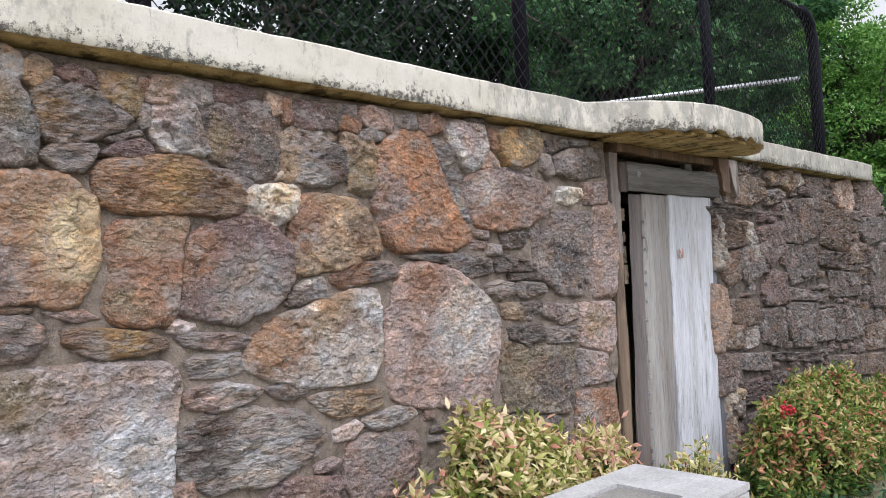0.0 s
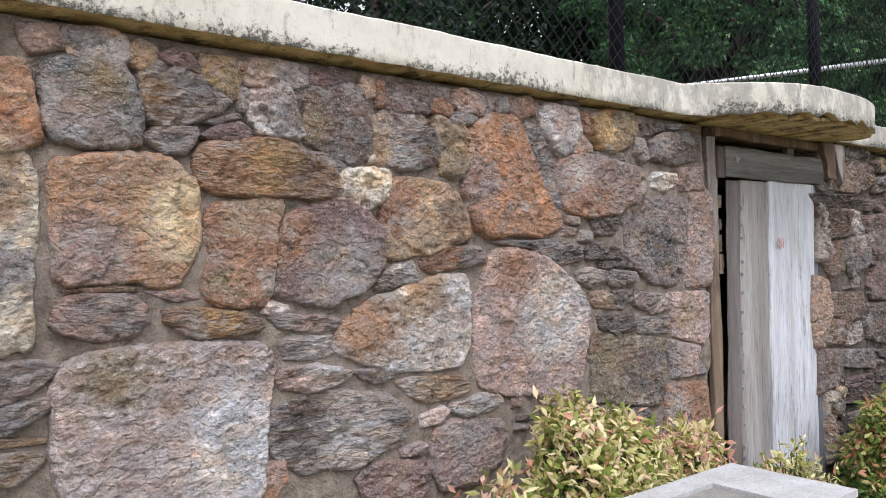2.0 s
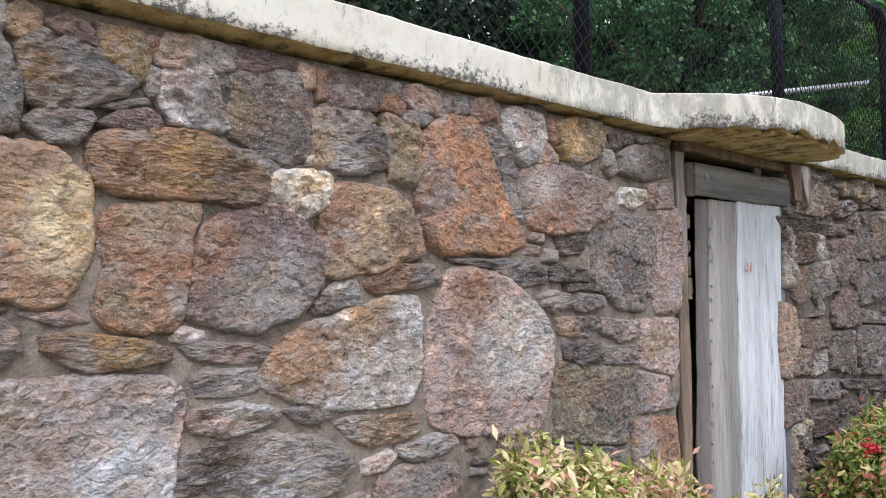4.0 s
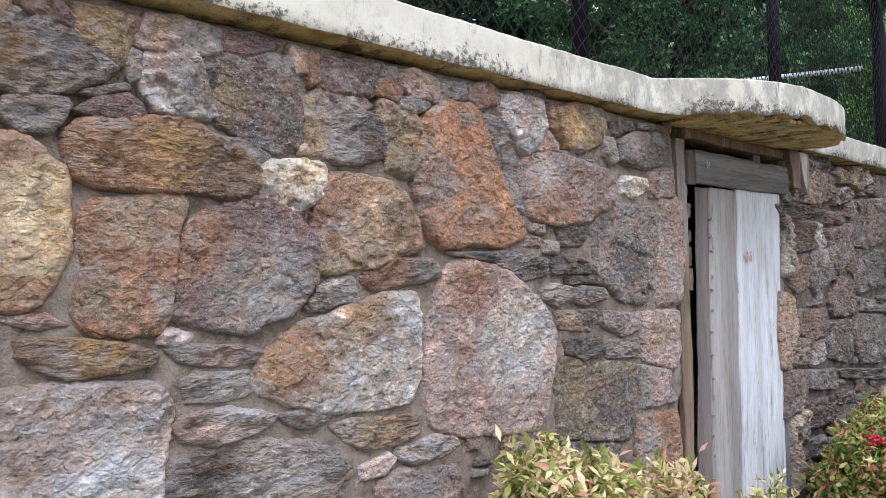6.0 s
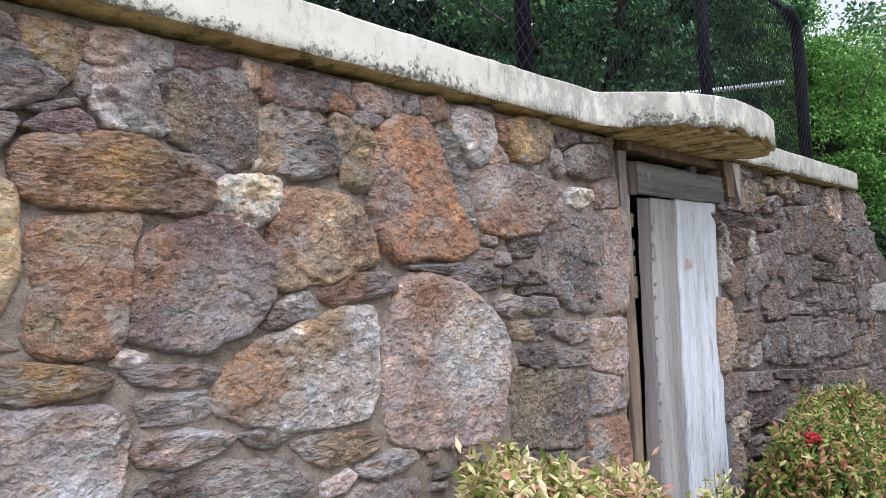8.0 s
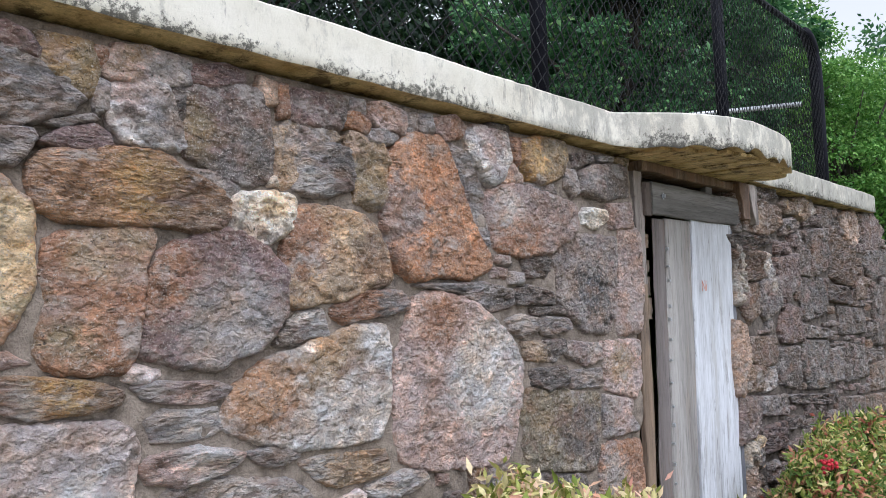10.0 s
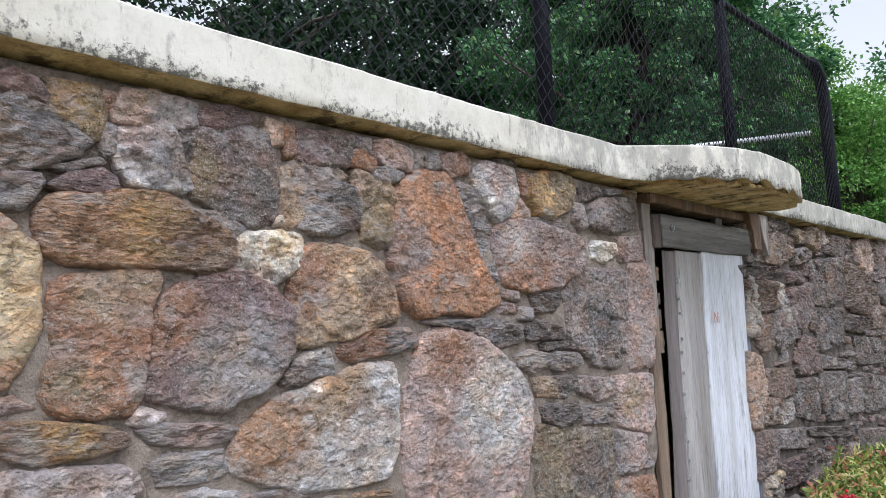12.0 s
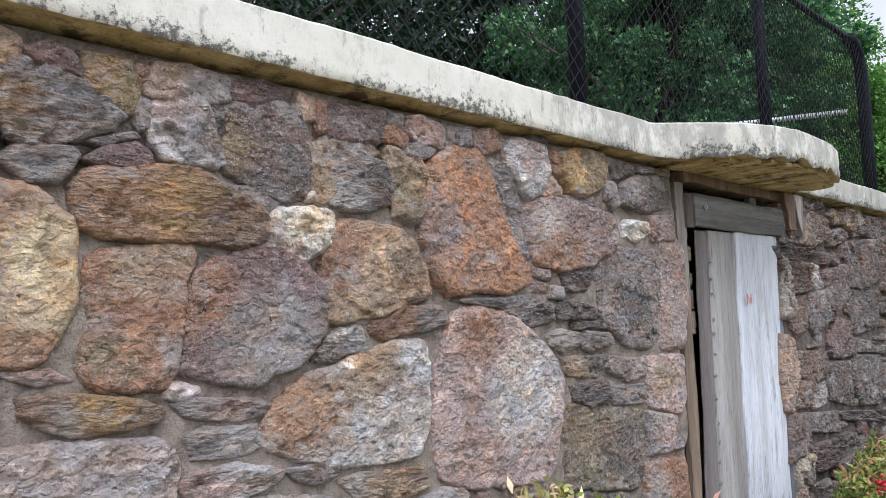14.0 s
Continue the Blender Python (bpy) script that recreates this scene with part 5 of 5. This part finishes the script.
def shrub(name, at, rx, ry, top, shoots, leaves, mat, label, seed, size=0.05, group="", berries=None, deep_mat=LEAF_DEEP):
    """A rounded shrub: many leafy shoots that end near the outline of an uneven dome."""
    rng = np.random.default_rng(seed)
    x0, y0, z0 = at
    bush = thing(name, at, label, "shrub", group)
    outer, inner, stems = ([], [], [], []), ([], [], [], []), []
    for _ in range(shoots):
        a, e = rng.uniform(0, 2 * math.pi), math.asin(rng.uniform(-0.05, 1) ** 1.0) if rng.uniform() < 1 else 0
        out = Vector((math.cos(a) * math.cos(e), math.sin(a) * math.cos(e), math.sin(e)))
        lump = 1 + 0.22 * noise.noise(out * 2.3 + Vector((seed, 0, 0))) + rng.uniform(-0.14, 0.02)
        tip = Vector((x0 + out.x * rx * lump, y0 + out.y * ry * lump, z0 + (top - z0) * (0.12 + 0.88 * out.z) * lump))
        if tip.y > -0.05:
            tip.y = -0.05 - rng.uniform(0, 0.05)
        root = Vector((x0 + out.x * rx * 0.2, min(y0 + out.y * ry * 0.2, -0.1), z0 - 0.01))
        stems.append(tube("s", [root, root.lerp(tip, 0.5) + Vector((0, 0, 0.02)), root.lerp(tip, 0.88)], [0.006, 0.004, 0.002], BARK, 4))
        grow = (tip - root).normalized() + out * 0.5
        n = int(leaves * rng.uniform(0.7, 1.3))
        for i in range(n):
            f = rng.uniform(0, 1) ** 0.6
            p = tip - Vector(grow) * (1 - f) * 0.15 + Vector(rng.normal(0, 0.016, 3).tolist())
            w = Vector(rng.normal(0, 1, 3).tolist()).normalized() * 1.0 + Vector(grow) * 0.2
            # inner and low leaves are greener, most with shade in their colour
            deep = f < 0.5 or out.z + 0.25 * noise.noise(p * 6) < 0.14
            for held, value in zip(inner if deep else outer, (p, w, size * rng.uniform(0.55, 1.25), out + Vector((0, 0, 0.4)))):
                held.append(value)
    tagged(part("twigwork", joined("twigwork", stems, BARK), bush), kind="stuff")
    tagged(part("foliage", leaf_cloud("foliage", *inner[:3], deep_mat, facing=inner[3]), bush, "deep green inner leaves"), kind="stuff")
    tagged(part("new_growth", leaf_cloud("new_growth", *outer[:3], mat, facing=outer[3]), bush), kind="stuff")
    if berries:
        balls = []
        for _ in range(26):
            bm = bmesh.new()
            bmesh.ops.create_icosphere(bm, subdivisions=1, radius=0.009)
            bmesh.ops.translate(bm, verts=bm.verts, vec=Vector(berries) + Vector(rng.normal(0, 0.016, 3).tolist()))
            me = bpy.data.meshes.new("b")
            bm.to_mesh(me)
            bm.free()
            balls.append(me)
        part("berry_cluster", joined("berry_cluster", balls, BERRY), bush, "cluster of red berries")
    return bush


shrub("nandina_shrub", (0.66, -0.36, LOW), 0.36, 0.26, 0.46, 760, 26, NANDINA, "golden-cream nandina shrub with pink tips against the wall", 21, 0.050)
shrub("nandina_shrub", (1.27, -0.30, LOW), 0.26, 0.20, 0.31, 440, 24, NANDINA_ROSE, "smaller nandina shrub with peach-pink shoots beside the door", 22, 0.048)
shrub("nandina_shrub", (0.14, -0.42, LOW), 0.26, 0.18, 0.36, 90, 13, NANDINA_ROSE, "thin sprigs of young nandina at the wall foot", 23, 0.05)
shrub("nandina_shrub", (3.34, -0.42, LOW), 0.70, 0.30, 0.30, 1000, 26, NANDINA_GREEN, "broad green-gold nandina shrub with a red berry cluster", 24, 0.048, berries=(2.58, -0.56, 0.18))
shrub("nandina_shrub", (4.55, -0.45, LOW), 0.62, 0.36, 0.10, 700, 22, NANDINA_GREEN, "low green-gold nandina shrub at the wall's end", 25, 0.048)
shrub("low_nandina", (2.05, -0.30, LOW), 0.46, 0.18, 0.06, 200, 14, NANDINA, "low peach and lime nandina before the door", 26, 0.045)
shrub("low_nandina", (1.62, -0.72, LOW), 0.30, 0.22, -0.02, 160, 14, NANDINA, "low pinkish nandina beside the concrete box", 27, 0.045)
for i, (px_, py_) in enumerate(((2.35, -0.80), (2.75, -0.95), (3.3, -1.0), (2.1, -1.05), (3.9, -0.95))):
    shrub("ground_cover", (px_, py_, LOW), 0.30, 0.22, -0.16, 46, 11, LOW_GREEN, "low blue-green leafy ground cover in the bed", 40 + i, 0.045, "ground cover clumps", deep_mat=LOW_GREEN)

rng = np.random.default_rng(8)
n = 9000
g = np.stack([rng.uniform(3.6, 9.5, n), rng.uniform(-2.6, -0.05, n), np.zeros(n)], 1)
g[:, 2] = [ground_height(a, b) - 0.01 for a, b, _ in g]
blades = leaf_cloud("grass", g, np.stack([rng.normal(0, 0.35, n), rng.normal(0, 0.35, n), np.ones(n)], 1), rng.uniform(0.10, 0.32, n), GRASS, 0.045, 0.01)
tagged(new("grass", blades), "long bright green grass past the shrubs", "grass", kind="stuff")


def tree(name, at, height, crown, low, clumps, leaves, mat, label, seed, size=0.09, spread=0.42, slim=0.55):
    """A broadleaf tree: tapered trunk, forking limbs, and clumps of leaves round the limbs' ends."""
    rng = np.random.default_rng(seed)
    base = Vector((at[0], at[1], ground_height(*at) - 0.1))
    t = thing(name, base, label, "tree")
    mid = low + (height - low) * 0.5
    trunk = [base + Vector((0.12 * noise.noise((seed, i, 0)), 0.12 * noise.noise((seed, i, 9)), (height * 0.85 - base.z) * i / 7)) for i in range(8)]
    r0 = 0.035 * height ** 0.9
    part("trunk", tube("trunk", trunk, [r0 * (1 - 0.11 * i) for i in range(8)], BARK, 9), t)
    limbs, centres, ways, sizes = [], [], [], []
    for i in range(clumps):
        a, c = rng.uniform(0, 2 * math.pi), rng.uniform(-0.95, 1)
        s = math.sqrt(1 - c * c)
        out = Vector((s * math.cos(a), s * math.sin(a), c))
        k = (1 + 0.28 * noise.noise(out * 1.9 + Vector((seed, seed, 0)))) * rng.uniform(0.45, 1.02)
        p = Vector((base.x + out.x * crown * k, base.y + out.y * crown * k, mid + out.z * (height - low) / 2 * k))
        if p.y < 0.55 and p.x < 8:
            p.y = 0.55 + rng.uniform(0, 0.2)
        if i % 7 == 0:
            at_ = trunk[int(rng.integers(2, 7))]
            limbs.append(tube("limb", [at_, at_.lerp(p, 0.5) + Vector((0, 0, 0.15)), p], [r0 * 0.3, r0 * 0.18, r0 * 0.05], BARK, 5))
        q = spread * rng.uniform(0.6, 1.25)
        m = int(leaves * rng.uniform(0.6, 1.3))
        o = rng.normal(0, 1, (m, 3))
        o /= np.linalg.norm(o, axis=1, keepdims=True)
        o *= (rng.uniform(0.15, 1, (m, 1)) ** 0.5) * q * np.array([1, 1, 0.7])
        centres.append(np.array(p) + o)
        ways.append(o / q + rng.normal(0, 0.6, (m, 3)) + np.array([0, 0, -0.25]))
        sizes.append(size * rng.uniform(0.6, 1.25, m))
    for me in limbs:
        part("limb", me, t)
    c = np.concatenate(centres)
    c[:, 1] = np.where((c[:, 0] < 8) & (c[:, 1] < 0.42), 0.42 + 0.1 * rng.uniform(0, 1, len(c)), c[:, 1])
    part("crown", leaf_cloud("crown", c, np.concatenate(ways), np.concatenate(sizes), mat, slim), t)
    return t


tree("broadleaf_tree", (7.2, 2.9), 6.2, 1.95, 1.3, 260, 330, TREE_MID, "dense mid-green broadleaf tree behind the fence", 51, 0.085, 0.25)
tree("broadleaf_tree", (9.8, 4.5), 7.4, 2.4, 1.2, 280, 240, TREE_MID, "tall mid-green broadleaf tree on the terrace", 52, 0.11, 0.32)
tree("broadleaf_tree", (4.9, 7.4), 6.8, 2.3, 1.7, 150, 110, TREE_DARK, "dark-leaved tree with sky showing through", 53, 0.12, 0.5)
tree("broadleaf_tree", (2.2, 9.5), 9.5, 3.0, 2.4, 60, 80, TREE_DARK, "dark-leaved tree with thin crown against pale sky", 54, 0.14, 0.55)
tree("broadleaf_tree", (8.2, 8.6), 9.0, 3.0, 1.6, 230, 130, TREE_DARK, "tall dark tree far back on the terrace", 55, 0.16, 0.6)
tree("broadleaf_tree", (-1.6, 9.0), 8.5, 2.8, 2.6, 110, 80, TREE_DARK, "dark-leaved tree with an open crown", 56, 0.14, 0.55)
tree("broadleaf_tree", (12.6, 3.6), 8.8, 1.5, 0.6, 300, 130, TREE_MID, "tall narrow mid-green tree past the wall's end", 57, 0.10, 0.42)
tree("bright_tree", (12.9, 2.15), 5.6, 1.75, -0.4, 460, 230, TREE_BRIGHT, "bright yellow-green broadleaf tree past the wall's end", 61, 0.072, 0.38)
tree("bright_tree", (17.5, 1.0), 6.9, 3.0, 0.0, 420, 130, TREE_MID, "lower mid-green tree in the distance", 58, 0.12, 0.6)
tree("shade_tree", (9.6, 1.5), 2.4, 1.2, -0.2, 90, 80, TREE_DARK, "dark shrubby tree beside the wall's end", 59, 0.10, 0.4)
tree("bright_tree", (20.0, -4.5), 6.0, 3.2, 0.0, 160, 70, TREE_BRIGHT, "distant green tree by the lawn", 60, 0.2, 0.8)

# ---- the concrete box before the wall ----
pit = thing("concrete_box", (0.66, -0.9, LOW), "pale concrete utility box with a recessed grey lid", "utility box")
X0, X1, Y0, Y1, ZT = 0.28, 0.965, -1.095, -0.69, 0.255
part("body", box("body", (X0, Y0, LOW - 0.05), (X1, Y1, ZT - 0.022), CONCRETE, 0.006), pit)
for lo, hi in (((X0, Y0, ZT - 0.022), (X1, -1.01, ZT)), ((X0, -0.78, ZT - 0.022), (X1, Y1, ZT)), ((X0, -1.01, ZT - 0.022), (0.38, -0.78, ZT)), ((0.715, -1.01, ZT - 0.022), (X1, -0.78, ZT))):
    part("rim", box("rim", lo, hi, CONCRETE, 0), pit)
part("lid", box("lid", (0.388, -1.002, ZT - 0.03), (0.707, -0.788, ZT - 0.008), LID, 0.003), pit, "grey-brown gritty lid")
